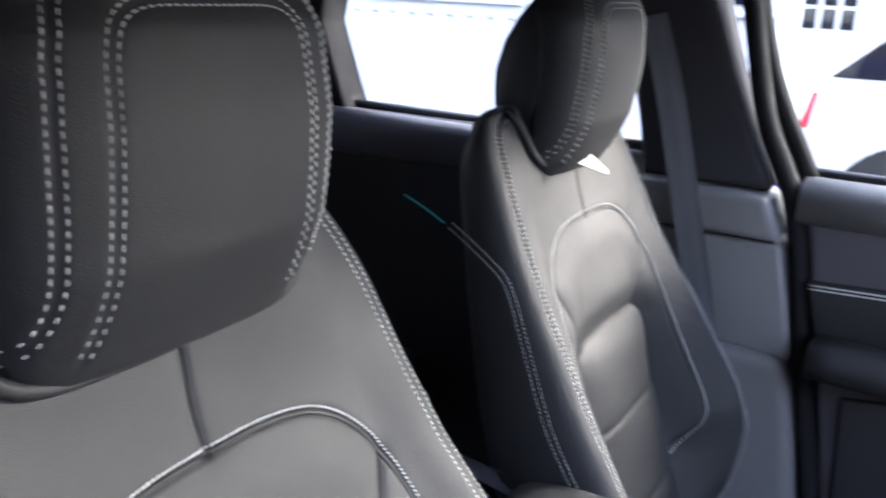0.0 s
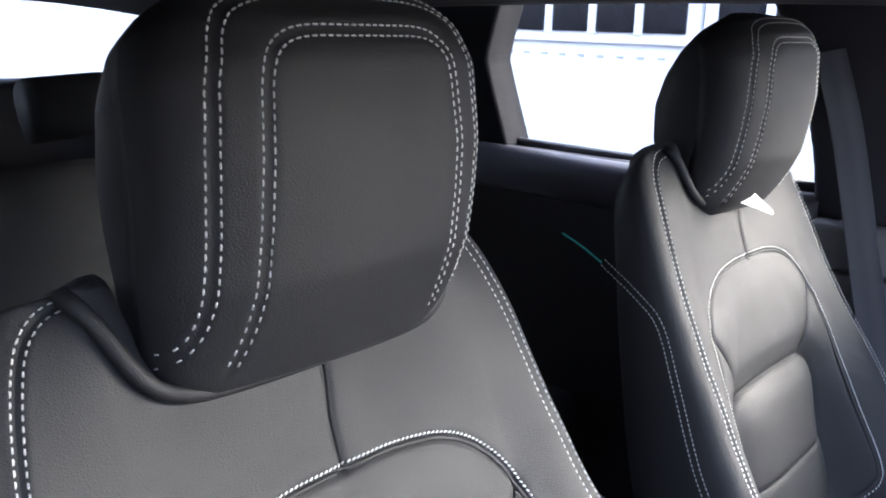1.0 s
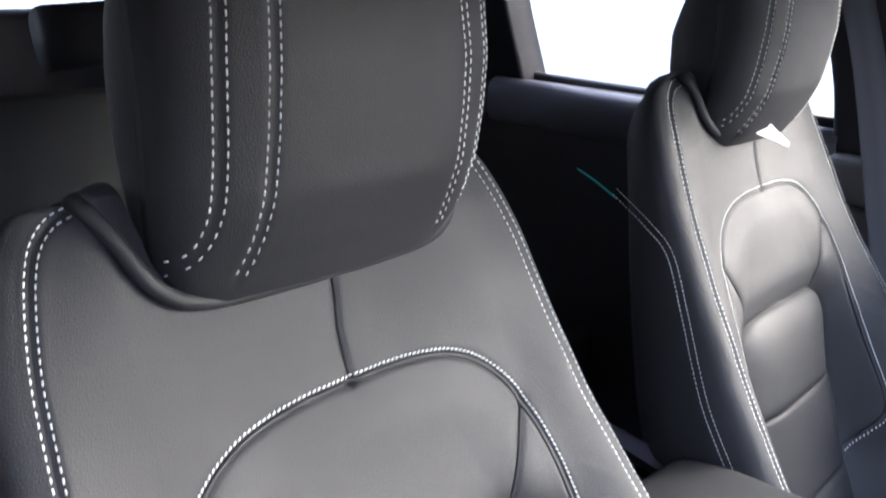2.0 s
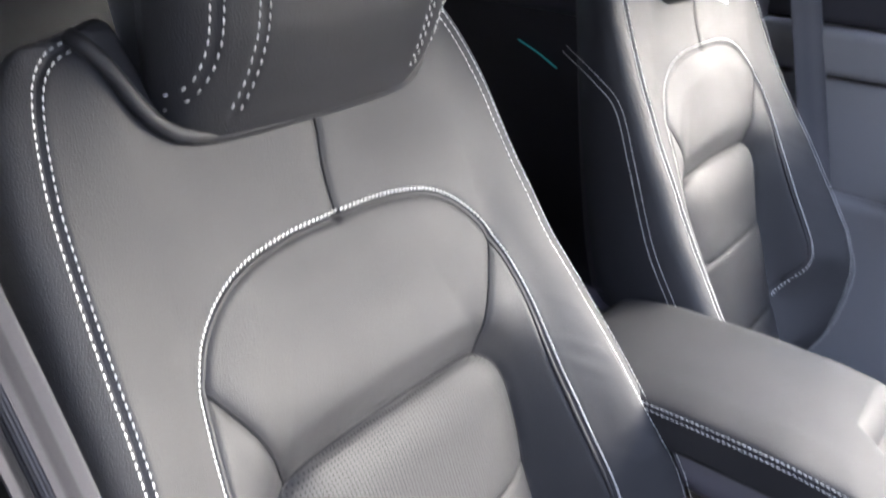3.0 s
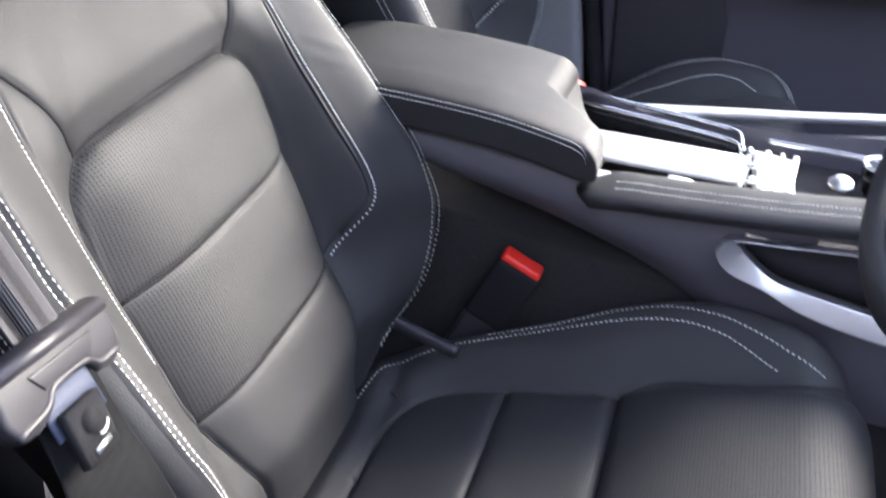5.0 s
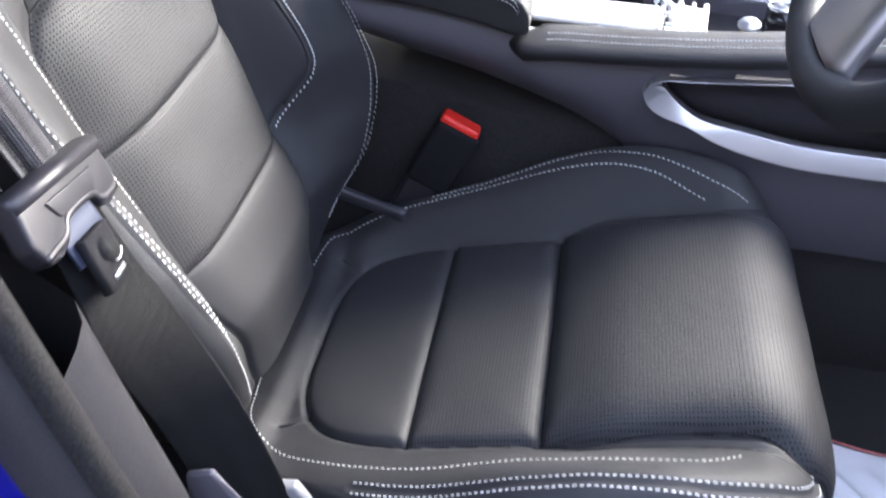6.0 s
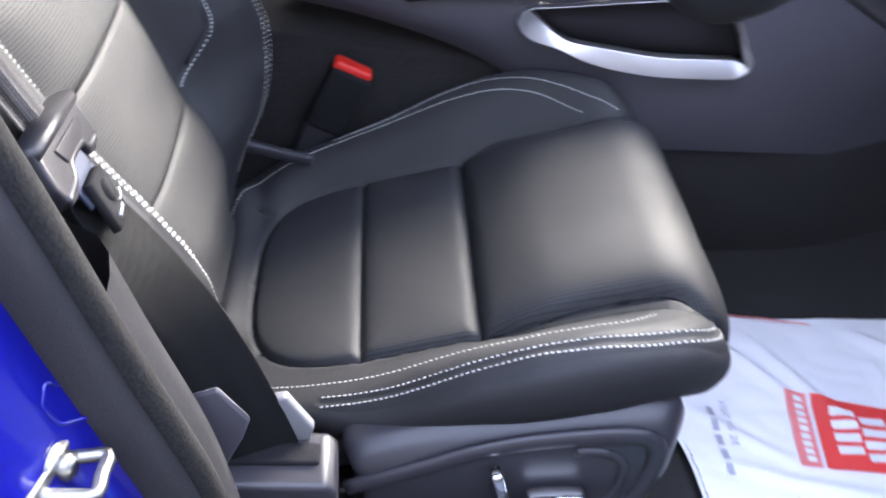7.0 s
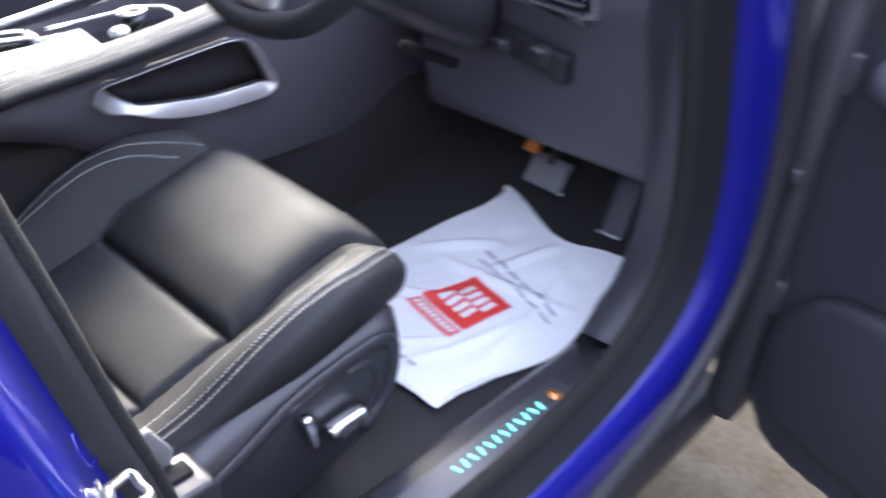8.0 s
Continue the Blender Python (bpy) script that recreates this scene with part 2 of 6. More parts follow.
def prism(outline, axis, a, b, bevel=0.004, seg=2):
    """A solid from an outline of 2D points, extruded along an axis from a to b."""
    bm = bmesh.new()
    def place(p, h):
        return {"x": (h, p[0], p[1]), "y": (p[0], h, p[1]), "z": (p[0], p[1], h)}[axis]
    low = [bm.verts.new(place(p, a)) for p in outline]
    f = bm.faces.new(low)
    top = bmesh.ops.extrude_face_region(bm, geom=[f])
    shift = Vector(place((0, 0), b)) - Vector(place((0, 0), a))
    bmesh.ops.translate(bm, verts=[g for g in top["geom"] if isinstance(g, bmesh.types.BMVert)], vec=shift)
    bmesh.ops.recalc_face_normals(bm, faces=bm.faces[:])
    if bevel:
        bmesh.ops.bevel(bm, geom=bm.edges[:], offset=bevel, segments=seg, profile=0.6, affect="EDGES", clamp_overlap=True)
    bmesh.ops.triangulate(bm, faces=[f for f in bm.faces if len(f.verts) > 4])
    return bm


def spline(points, step=0.01, closed=False):
    """Catmull-Rom through points of any dimension, evenly resampled."""
    p = np.asarray(points, float)
    if closed:
        p = np.vstack([p[-1], p, p[0], p[1]])
    else:
        p = np.vstack([2 * p[0] - p[1], p, 2 * p[-1] - p[-2]])
    out = []
    for a, b, c, d in zip(p[:-3], p[1:-2], p[2:-1], p[3:]):
        t = np.linspace(0, 1, 24, endpoint=False)[:, None]
        out.append(0.5 * (2 * b + (c - a) * t + (2 * a - 5 * b + 4 * c - d) * t**2 + (3 * b - a - 3 * c + d) * t**3))
    q = np.vstack(out + [p[-2][None]])
    gap = np.r_[0, np.cumsum(np.linalg.norm(np.diff(q, axis=0), axis=1))]
    n = max(2, int(round(gap[-1] / step)))
    s = np.linspace(0, gap[-1], n + 1)
    r = np.stack([np.interp(s, gap, q[:, k]) for k in range(q.shape[1])], 1)
    return r[:-1] if closed else r


def sweep(path, section, closed=False, up=(0, 0, 1), caps=True):
    """Sweeps a closed 2D section (across, up) along a 3D path."""
    path, section = np.asarray(path, float), np.asarray(section, float)
    n, k = len(path), len(section)
    if closed:
        tan = np.roll(path, -1, 0) - np.roll(path, 1, 0)
    else:
        tan = np.gradient(path, axis=0)
    tan /= np.linalg.norm(tan, axis=1)[:, None]
    side = np.cross(tan, np.asarray(up, float))
    side /= np.linalg.norm(side, axis=1)[:, None] + 1e-9
    top = np.cross(side, tan)
    verts = (path[:, None] + side[:, None] * section[None, :, :1] + top[:, None] * section[None, :, 1:]).reshape(-1, 3)
    faces = []
    for i in range(n if closed else n - 1):
        j = (i + 1) % n
        for c in range(k):
            d = (c + 1) % k
            faces.append((i * k + c, i * k + d, j * k + d, j * k + c))
    bm = from_arrays(verts, faces)
    if caps and not closed:
        bm.verts.ensure_lookup_table()
        bm.faces.new([bm.verts[c] for c in range(k)][::-1])
        bm.faces.new([bm.verts[(n - 1) * k + c] for c in range(k)])
    bmesh.ops.recalc_face_normals(bm, faces=bm.faces[:])
    return bm


def ring(w, h, n=12, power=2.0):
    """A superelliptic section."""
    a = np.linspace(0, 2 * np.pi, n, endpoint=False)
    c, s = np.cos(a), np.sin(a)
    return np.stack([w * np.sign(c) * np.abs(c) ** (2 / power), h * np.sign(s) * np.abs(s) ** (2 / power)], 1)


def loft(rows, closed=False, caps=True):
    """Skins rows of 3D points; each row may be a closed loop."""
    rows = np.asarray(rows, float)
    n, k = rows.shape[:2]
    faces = []
    for i in range(n - 1):
        for c in range(k if closed else k - 1):
            d = (c + 1) % k
            faces.append((i * k + c, i * k + d, (i + 1) * k + d, (i + 1) * k + c))
    bm = from_arrays(rows.reshape(-1, 3), faces)
    if caps and closed:
        bm.verts.ensure_lookup_table()
        bm.faces.new([bm.verts[c] for c in range(k)][::-1])
        bm.faces.new([bm.verts[(n - 1) * k + c] for c in range(k)])
    bmesh.ops.recalc_face_normals(bm, faces=bm.faces[:])
    return bm


def tube(path, r, n=10, closed=False):
    return sweep(path, ring(r, r, n), closed, up=(0.13, 0.21, 0.97))


def disc(c, axis, r, depth, n=32, bevel=0.003):
    """A round puck about c, its axis along a direction."""
    bm = bmesh.new()
    turn = Vector(axis).to_track_quat("Z", "Y").to_matrix().to_4x4()
    bmesh.ops.create_cone(bm, cap_ends=True, segments=n, radius1=r, radius2=r, depth=depth, matrix=Matrix.Translation(c) @ turn)
    if bevel:
        rim = [e for e in bm.edges if any(len(f.verts) > 4 for f in e.link_faces)]
        bmesh.ops.bevel(bm, geom=rim, offset=bevel, segments=2, affect="EDGES")
    return bm


def smoothstep(a, b, x):
    t = np.clip((x - a) / (b - a), 0, 1)
    return t * t * (3 - 2 * t)


def table(*pairs):
    """A smooth function through (x, y) pairs."""
    x, y = np.array(pairs, float).T
    fine = np.linspace(x[0], x[-1], 400)
    lin = np.interp(fine, x, y)
    k = np.hanning(31)
    k /= k.sum()
    pad = np.r_[2 * lin[0] - lin[15:0:-1], lin, 2 * lin[-1] - lin[-2:-17:-1]]
    soft = np.convolve(pad, k, "same")[15:-15]
    return lambda q: np.interp(q, fine, soft)


def distance(points, line):
    """Distance of 2D points to a polyline."""
    best = np.full(len(points), 1e9)
    for a, b in zip(line[:-1], line[1:]):
        ab = b - a
        t = np.clip(((points - a) @ ab) / (ab @ ab + 1e-12), 0, 1)
        best = np.minimum(best, np.linalg.norm(points - a - t[:, None] * ab, axis=1))
    return best


def inside(points, loop):
    """Which 2D points lie in a closed loop."""
    x, y = points.T
    hit = np.zeros(len(points), bool)
    for (ax, ay), (bx, by) in zip(loop, np.roll(loop, -1, 0)):
        cross = (ay > y) != (by > y)
        with np.errstate(divide="ignore", invalid="ignore"):
            hit ^= cross & (x < (bx - ax) * (y - ay) / (by - ay) + ax)
    return hit


def stitches(lines, surface, pitch=0.0052, long=0.0036, wide=0.0011, lift=0.0007, slant=0.0):
    """Little raised threads along 2D lines on a surface(p) -> (points, normals)."""
    verts, faces = [], []
    for line in lines:
        run = spline(line, pitch) if len(line) > 2 else np.linspace(line[0], line[1], max(2, int(np.linalg.norm(np.subtract(line[1], line[0])) / pitch)))
        mid = 0.5 * (run[:-1] + run[1:])
        along = run[1:] - run[:-1]
        p, nrm = surface(mid)
        q, _ = surface(mid + 0.2 * along)
        t = q - p
        t /= np.linalg.norm(t, axis=1)[:, None] + 1e-12
        s = np.cross(nrm, t)
        if slant:
            t, s = t * np.cos(slant) + s * np.sin(slant), s * np.cos(slant) - t * np.sin(slant)
        for c, n, a, b in zip(p, nrm, t, s):
            k = len(verts)
            verts += [c - a * long / 2 - n * 0.0004, c - a * long * 0.3 + b * wide / 2, c - a * long * 0.3 + n * lift, c - a * long * 0.3 - b * wide / 2,
                      c + a * long * 0.3 + b * wide / 2, c + a * long * 0.3 + n * lift, c + a * long * 0.3 - b * wide / 2, c + a * long / 2 - n * 0.0004]
            faces += [(k, k + 1, k + 2), (k, k + 2, k + 3), (k + 1, k + 4, k + 5, k + 2), (k + 2, k + 5, k + 6, k + 3), (k + 4, k + 7, k + 5), (k + 5, k + 7, k + 6)]
    return from_arrays(verts, faces)


def offset_line(line, d):
    """A 2D polyline moved sideways."""
    line = np.asarray(line, float)
    t = np.gradient(line, axis=0)
    t /= np.linalg.norm(t, axis=1)[:, None] + 1e-12
    return line + d * np.stack([-t[:, 1], t[:, 0]], 1)


def mirror(line):
    line = np.asarray(line, float)
    return np.stack([-line[:, 0], line[:, 1]], 1)


# ---- seats ----
PITCH = radians(16.5)


def make_seat(origin, side, label, switches, recline, sunk=0.0):
    """A front seat. origin: metres by which it is moved; side: +1 where the door is on the -y side, -1 where it is on +y."""
    ox, oy, oz = origin
    lean = radians(recline)
    ub, nb = np.array([-math.sin(lean), 0, math.cos(lean)]), np.array([math.cos(lean), 0, math.sin(lean)])
    ob_ = np.array([-0.075 + ox, oy, 0.58 + oz])
    fc, mc = np.array([math.cos(PITCH), 0, math.sin(PITCH)]), np.array([-math.sin(PITCH), 0, math.cos(PITCH)])
    oc = np.array([-0.06 + ox, oy, 0.542 + oz])
    seat = thing("car_seat", (0.12 + ox, oy, 0.37 + oz), label, "car seat", "front seats")

    # backrest: lateral place v, height s along the back, relief n
    ridge_v = table((-0.03, 0.11), (-0.01, 0.140), (0.01, 0.168), (0.03, 0.187), (0.05, 0.198), (0.08, 0.210), (0.11, 0.222), (0.15, 0.230), (0.21, 0.237), (0.34, 0.229), (0.46, 0.212), (0.55, 0.204), (0.60, 0.199), (0.645, 0.189), (0.67, 0.180), (0.685, 0.168), (0.70, 0.150), (0.72, 0.13))
    ridge_n = table((-0.03, -0.005), (0.0, 0.008), (0.02, 0.022), (0.04, 0.040), (0.06, 0.052), (0.10, 0.074), (0.14, 0.088), (0.21, 0.082), (0.34, 0.051), (0.46, 0.023), (0.55, 0.010), (0.645, 0.0), (0.72, -0.012))
    arch_v = table((-0.02, 0.135), (0.05, 0.145), (0.10, 0.156), (0.15, 0.170), (0.19, 0.180), (0.24, 0.179), (0.33, 0.172), (0.42, 0.1635), (0.475, 0.152), (0.72, 0.14))
    arch_n = table((-0.02, 0.005), (0.1, 0.024), (0.18, 0.042), (0.23, 0.039), (0.32, 0.0285), (0.41, 0.0155), (0.5, 0.002), (0.72, 0.0))
    lumbar_v = table((-0.02, 0.095), (0.03, 0.102), (0.073, 0.118), (0.134, 0.131), (0.19, 0.138), (0.30, 0.141), (0.35, 0.134), (0.39, 0.110), (0.45, 0.085), (0.55, 0.05), (0.72, 0.03))
    arch_right = spline([(0.0, 0.538), (0.05, 0.5365), (0.095, 0.528), (0.128, 0.508), (0.150, 0.476), (0.1635, 0.42), (0.172, 0.33), (0.179, 0.25), (0.181, 0.20), (0.174, 0.176), (0.158, 0.158), (0.135, 0.140)], 0.008)
    arch = np.vstack([mirror(arch_right)[::-1], arch_right[1:]])
    lumbar_right = spline([(0.0, 0.391), (0.06, 0.390), (0.096, 0.387), (0.120, 0.375), (0.136, 0.350), (0.141, 0.30), (0.140, 0.265), (0.138, 0.19), (0.131, 0.134), (0.118, 0.073), (0.102, 0.03), (0.095, -0.02)], 0.008)
    lumbar = np.vstack([mirror(lumbar_right)[::-1], lumbar_right[1:]])
    dart = np.array([(0.151, 0.470), (0.127, 0.428), (0.108, 0.384)])
    seam1 = np.array([(-0.135, 0.266), (0.0, 0.2665), (0.135, 0.266)])
    seam2 = np.array([(-0.132, 0.139), (0.0, 0.140), (0.132, 0.139)])
    crease = np.array([(0.010, 0.632), (0.006, 0.60), (0.001, 0.575), (0.0, 0.538)])
    ridge = np.array([(float(ridge_v(s)), s) for s in np.arange(0.0, 0.70, 0.008)])
    hollow = spline([(-0.165, 0.72), (-0.150, 0.69), (-0.139, 0.664), (-0.124, 0.636), (-0.10, 0.622), (-0.05, 0.618), (0.05, 0.618), (0.10, 0.622), (0.124, 0.636), (0.139, 0.664), (0.150, 0.69), (0.165, 0.72)], 0.01)

    ridge = np.vstack([ridge[ridge[:, 1] < 0.664], spline([(0.1805, 0.666), (0.174, 0.675), (0.164, 0.683), (0.154, 0.686)], 0.005)])

    def top_of(v):
        return 0.624 + 0.066 * smoothstep(0.088, 0.150, np.abs(v))

    def relief(v, s):
        a, p = np.abs(v), np.stack([v, s], 1)
        va, na, vr, nr = arch_v(s), arch_n(s), ridge_v(s), ridge_n(s)
        vl = np.minimum(lumbar_v(s), va - 0.042)
        n = np.where(a < va, na * np.clip((a - vl) / (va - vl), 0, 1) ** 1.25 + 0.003 * (a / va) ** 2, na + 0.003 + (nr - na - 0.003) * smoothstep(0, 1, (a - va) / np.maximum(vr - va, 0.01)) ** 0.8)
        whole = 0.003 + (nr - 0.003) * np.clip((a - vl) / np.maximum(vr - vl, 0.01), 0, 1) ** 1.55
        below = smoothstep(0.185, 0.115, s)
        n = n * (1 - below) + whole * below
        in_l = inside(p, np.vstack([lumbar, [(0.095, -0.06), (-0.095, -0.06)]]))
        near, cut = distance(p, lumbar), np.minimum(distance(p, seam1), distance(p, seam2))
        n = n - 0.005 * np.exp(-(near / 0.025) ** 2) - 0.015 * smoothstep(0.05, 0.16, s) * smoothstep(0.43, 0.27, s) * np.exp(-((a - 0.139) / np.where(a < 0.139, 0.050, 0.028)) ** 2) + in_l * (0.006 * (1 - np.exp(-near / 0.011)) + 0.0025 * (1 - np.exp(-near / 0.006)) * (1 - np.exp(-cut / 0.008)))
        up = inside(p, arch) & ~in_l
        n = n + 0.004 * smoothstep(0.0, 0.04, distance(p, arch)) * up * smoothstep(0.0, 0.03, distance(p, lumbar))
        for line, depth, wide in ((arch_right, 0.0035, 0.0028), (mirror(arch_right), 0.0035, 0.0028), (lumbar, 0.003, 0.003), (seam1, 0.0022, 0.0026),
                                  (seam2, 0.0022, 0.0026), (dart, 0.0022, 0.0028), (dart, 0.002, 0.010), (mirror(dart), 0.0022, 0.0028), (mirror(dart), 0.002, 0.010), (crease, 0.0024, 0.0026), (crease, 0.0012, 0.010),
                                  (ridge, 0.003, 0.0026), (mirror(ridge), 0.003, 0.0026)):
            n = n - depth * np.exp(-(distance(p, line) / wide) ** 2)
        wr = np.array([noise.noise(Vector((x * 9 + oy * 5, y * 16, 2.0))) for x, y in p]) * 0.0016
        wr += np.array([max(0.0, noise.noise(Vector((x * 25, y * 70 + x * 60, 7.0 + oy)))) for x, y in p]) * 0.0009 * smoothstep(0.15, 0.2, a) * smoothstep(0.55, 0.3, s)
        return n + wr - 0.024 * smoothstep(0.065, -0.02, s)

    def back_point(v, s, n):
        return ob_ + np.asarray(v)[:, None] * np.array([0, 1.0, 0]) + np.asarray(s)[:, None] * ub + np.asarray(n)[:, None] * nb

    def back_surface(p):
        v, s = p[:, 0], p[:, 1]
        e = 0.002
        c = back_point(v, s, relief(v, s))
        dv = back_point(v + e, s, relief(v + e, s)) - c
        ds = back_point(v, s + e, relief(v, s + e)) - c
        nrm = np.cross(dv, ds)
        return c, nrm / np.linalg.norm(nrm, axis=1)[:, None]

    cols, rows = 191, 256
    a = np.linspace(-1, 1, cols)
    sig = np.linspace(-0.03, 1, rows)
    A, S = np.meshgrid(a, sig)
    v = A * ridge_v(S * 0.66)
    s = S * np.minimum(top_of(v), 0.69)
    v = A * ridge_v(s)
    n = relief(v.ravel(), s.ravel())
    front = back_point(v.ravel(), s.ravel(), n)
    uv = np.stack([v.ravel(), s.ravel()], 1)
    grid = np.arange(rows * cols).reshape(rows, cols)
    quads = np.stack([grid[:-1, :-1], grid[:-1, 1:], grid[1:, 1:], grid[1:, :-1]], -1).reshape(-1, 4)
    mid = uv[quads].mean(1)
    in_arch = inside(mid, np.vstack([arch, [(0.1, -0.05), (-0.1, -0.05)]]))
    in_lum = inside(mid, np.vstack([lumbar, [(0.095, -0.05), (-0.095, -0.05)]]))
    dart_v = np.interp(mid[:, 1], dart[::-1, 1], dart[::-1, 0])
    wing = in_arch & ~in_lum & ((mid[:, 1] < 0.384) | (np.abs(mid[:, 0]) > dart_v))
    pick = {
        "lumbar_panel_upper": (in_lum & (mid[:, 1] > 0.266), PERF, "perforated black leather panel"),
        "lumbar_panel_middle": (in_lum & (mid[:, 1] <= 0.266) & (mid[:, 1] > 0.139), PERF, "perforated black leather panel"),
        "lumbar_panel_lower": (in_lum & (mid[:, 1] <= 0.139), LEATHER, ""),
        "centre_panel": (in_arch & ~in_lum & ~wing, LEATHER, ""),
        "inner_bolster": (wing & (mid[:, 0] < 0), LEATHER, ""),
        "inner_bolster.001": (wing & (mid[:, 0] >= 0), LEATHER, ""),
        "shoulder_panel": (~in_arch & ~in_lum & (mid[:, 0] < 0), LEATHER, ""),
        "shoulder_panel.001": (~in_arch & ~in_lum & (mid[:, 0] >= 0), LEATHER, ""),
    }
    # outer skin: from the ridges round the flanks and over the top to the back
    def rim(i, j):
        return v[i, j], s[i, j], n.reshape(rows, cols)[i, j]
    loop = [(i, 0) for i in range(rows)] + [(rows - 1, j) for j in range(1, cols)] + [(i, cols - 1) for i in range(rows - 2, -1, -1)]
    rv, rs, rn = np.array([rim(i, j) for i, j in loop]).T
    ctr_v, ctr_s = 0.0, 0.34
    dv, ds = rv - ctr_v, rs - ctr_s
    onside = smoothstep(0.75, 0.98, np.abs(rv) / ridge_v(rs))
    dirv = np.sign(rv) * onside
    dirs = smoothstep(0.55, 0.62, rs) * (1 - onside * 0.6)
    depth = -0.095 + 0.03 * smoothstep(0.3, 0.7, rs)
    shell_rows = []
    for k, (out, t) in enumerate(((0.0, 0.0), (0.008, 0.015), (0.016, 0.05), (0.023, 0.13), (0.027, 0.32), (0.026, 0.62), (0.018, 0.82), (0.004, 0.95), (-0.02, 1.0), (-0.06, 1.02))):
        shell_rows.append(back_point(rv + dirv * out, rs + dirs * out * 0.5 - 0.042 * t * smoothstep(0.45, 0.66, rs) * onside, rn + (depth - rn) * t))
    shell = loft(np.array(shell_rows), caps=False)
    shell.verts.ensure_lookup_table()
    last = [shell.verts[(len(shell_rows) - 1) * len(loop) + k] for k in range(len(loop))]
    shell.faces.new(last)
    bmesh.ops.triangulate(shell, faces=[f for f in shell.faces if len(f.verts) > 4])
    bmesh.ops.recalc_face_normals(shell, faces=shell.faces[:])
    back = part("backrest", shell, LEATHER, seat)
    for name, (mask, mat, text) in pick.items():
        use = quads[mask]
        ids, inv = np.unique(use, return_inverse=True)
        part(name.split(".")[0], from_arrays(front[ids], inv.reshape(-1, 4), uv[ids]), mat, back, text)
    # dark tubes laid in the seams stand in for the grooves' shade
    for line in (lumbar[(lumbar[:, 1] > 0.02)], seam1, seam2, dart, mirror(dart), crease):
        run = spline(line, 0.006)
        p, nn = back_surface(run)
        part("seam_shade", tube(p + nn * 0.0004, 0.0013, 8), FELT, back)
    door_ridge = mirror(ridge)
    door_gap = 0.0045
    if side > 0:
        door_ridge = door_ridge + np.stack([0.007 * smoothstep(0.36, 0.26, door_ridge[:, 1]), 0 * door_ridge[:, 1]], 1)
        door_gap = 0.0030
    lines = [offset_line(ridge, -0.0045), offset_line(ridge, 0.0045), *[offset_line(door_ridge, d)[8 if side > 0 else 0:] for d in (door_gap, -door_gap)]]
    part("stitching", stitches(lines, back_surface, 0.0056, 0.0040, 0.0010, 0.0007), THREAD, back, "pale grey double stitching")
    cord, cn = back_surface(arch[(arch[:, 1] > 0.15)])
    part("arch_piping", tube(cord + cn * 0.0008, 0.0021, 8), LEATHER, back, "raised leather piping")
    part("arch_stitching", stitches([offset_line(arch, 0.0040)[(arch[:, 1] > 0.236) | (arch[:, 0] > 0.1)]], back_surface, 0.0042, 0.0036, 0.0016, slant=0.45), THREAD, back, "pale grey twisted stitching")
    # seam on the flanks, from the rear edge forward and down behind the ridge
    flank = spline([(0.582, -0.066), (0.575, -0.060), (0.540, -0.030), (0.505, -0.008), (0.44, 0.0), (0.34, 0.012), (0.24, 0.036), (0.15, 0.045), (0.10, 0.03)], 0.0052)
    for k in (-1, 1):
        for gap in (-0.004, 0.004):
            q = offset_line(flank, gap)
            skin = back_point(k * (ridge_v(q[:, 0]) + 0.0272), q[:, 0], q[:, 1])

            def flank_surface(p, skin=skin, k=k):
                pos = np.stack([np.interp(p[:, 0], np.arange(len(skin)), skin[:, c]) for c in range(3)], 1)
                return pos, np.tile(np.array([0, float(k), 0]), (len(p), 1))
            part("flank_stitching", stitches([np.array([(i, 0.0) for i in range(len(skin))])], flank_surface, 1.0, 0.0040, 0.0012), THREAD, back, "pale grey stitching")
    # rounded black lip in which the headrest sits
    lip = hollow[(np.abs(hollow[:, 0]) < 0.155)]
    p, nn = back_surface(lip)
    part("headrest_lip", tube(p + nn * 0.004 - ub * 0.003, 0.0055, 10), LEATHER, back)

    # headrest: rounded block with a front panel
    hw = 0.128
    head_rows = []
    nsec, nang = 90, 180
    ang = np.linspace(0, 2 * np.pi, nang, endpoint=False)
    face_n = table((0.610, 0.010), (0.620, 0.022), (0.634, 0.042), (0.650, 0.060), (0.667, 0.076), (0.70, 0.094), (0.73, 0.108), (0.78, 0.122), (0.805, 0.120), (0.825, 0.108), (0.842, 0.075))
    rear_n = table((0.610, -0.012), (0.64, -0.036), (0.68, -0.050), (0.72, -0.052), (0.76, -0.040), (0.79, -0.016), (0.81, 0.010), (0.828, 0.036), (0.842, 0.070))
    head_w = table((0.612, 0.082), (0.619, 0.103), (0.630, 0.116), (0.647, 0.124), (0.68, 0.129), (0.74, 0.131), (0.785, 0.130), (0.808, 0.123), (0.826, 0.105), (0.842, 0.05))

    def head_loop(h):
        # h from 0 (bottom) to 1 (top): the loop of (v, n) at that height
        z = 0.617 + 0.224 * h
        w, nf, nr_ = float(head_w(z)), float(face_n(z)), float(rear_n(z))
        c, q = np.cos(ang), np.sin(ang)
        vv = w * np.sign(c) * np.abs(c) ** (2 / 3.6)
        mid_n = nf - 0.055 * min(1.0, (nf - nr_) / 0.11)
        vv = np.where(q > 0, vv, w * np.sign(c) * np.abs(c) ** (2 / 3.6))
        nn_ = mid_n + np.where(q > 0, (nf - mid_n) * np.abs(q) ** (2 / 3.6), -(mid_n - nr_) * np.abs(q) ** (2 / 2.5))
        return vv + 0.004, nn_ - 0.010 * (vv / 0.13) ** 2 * (q > 0)
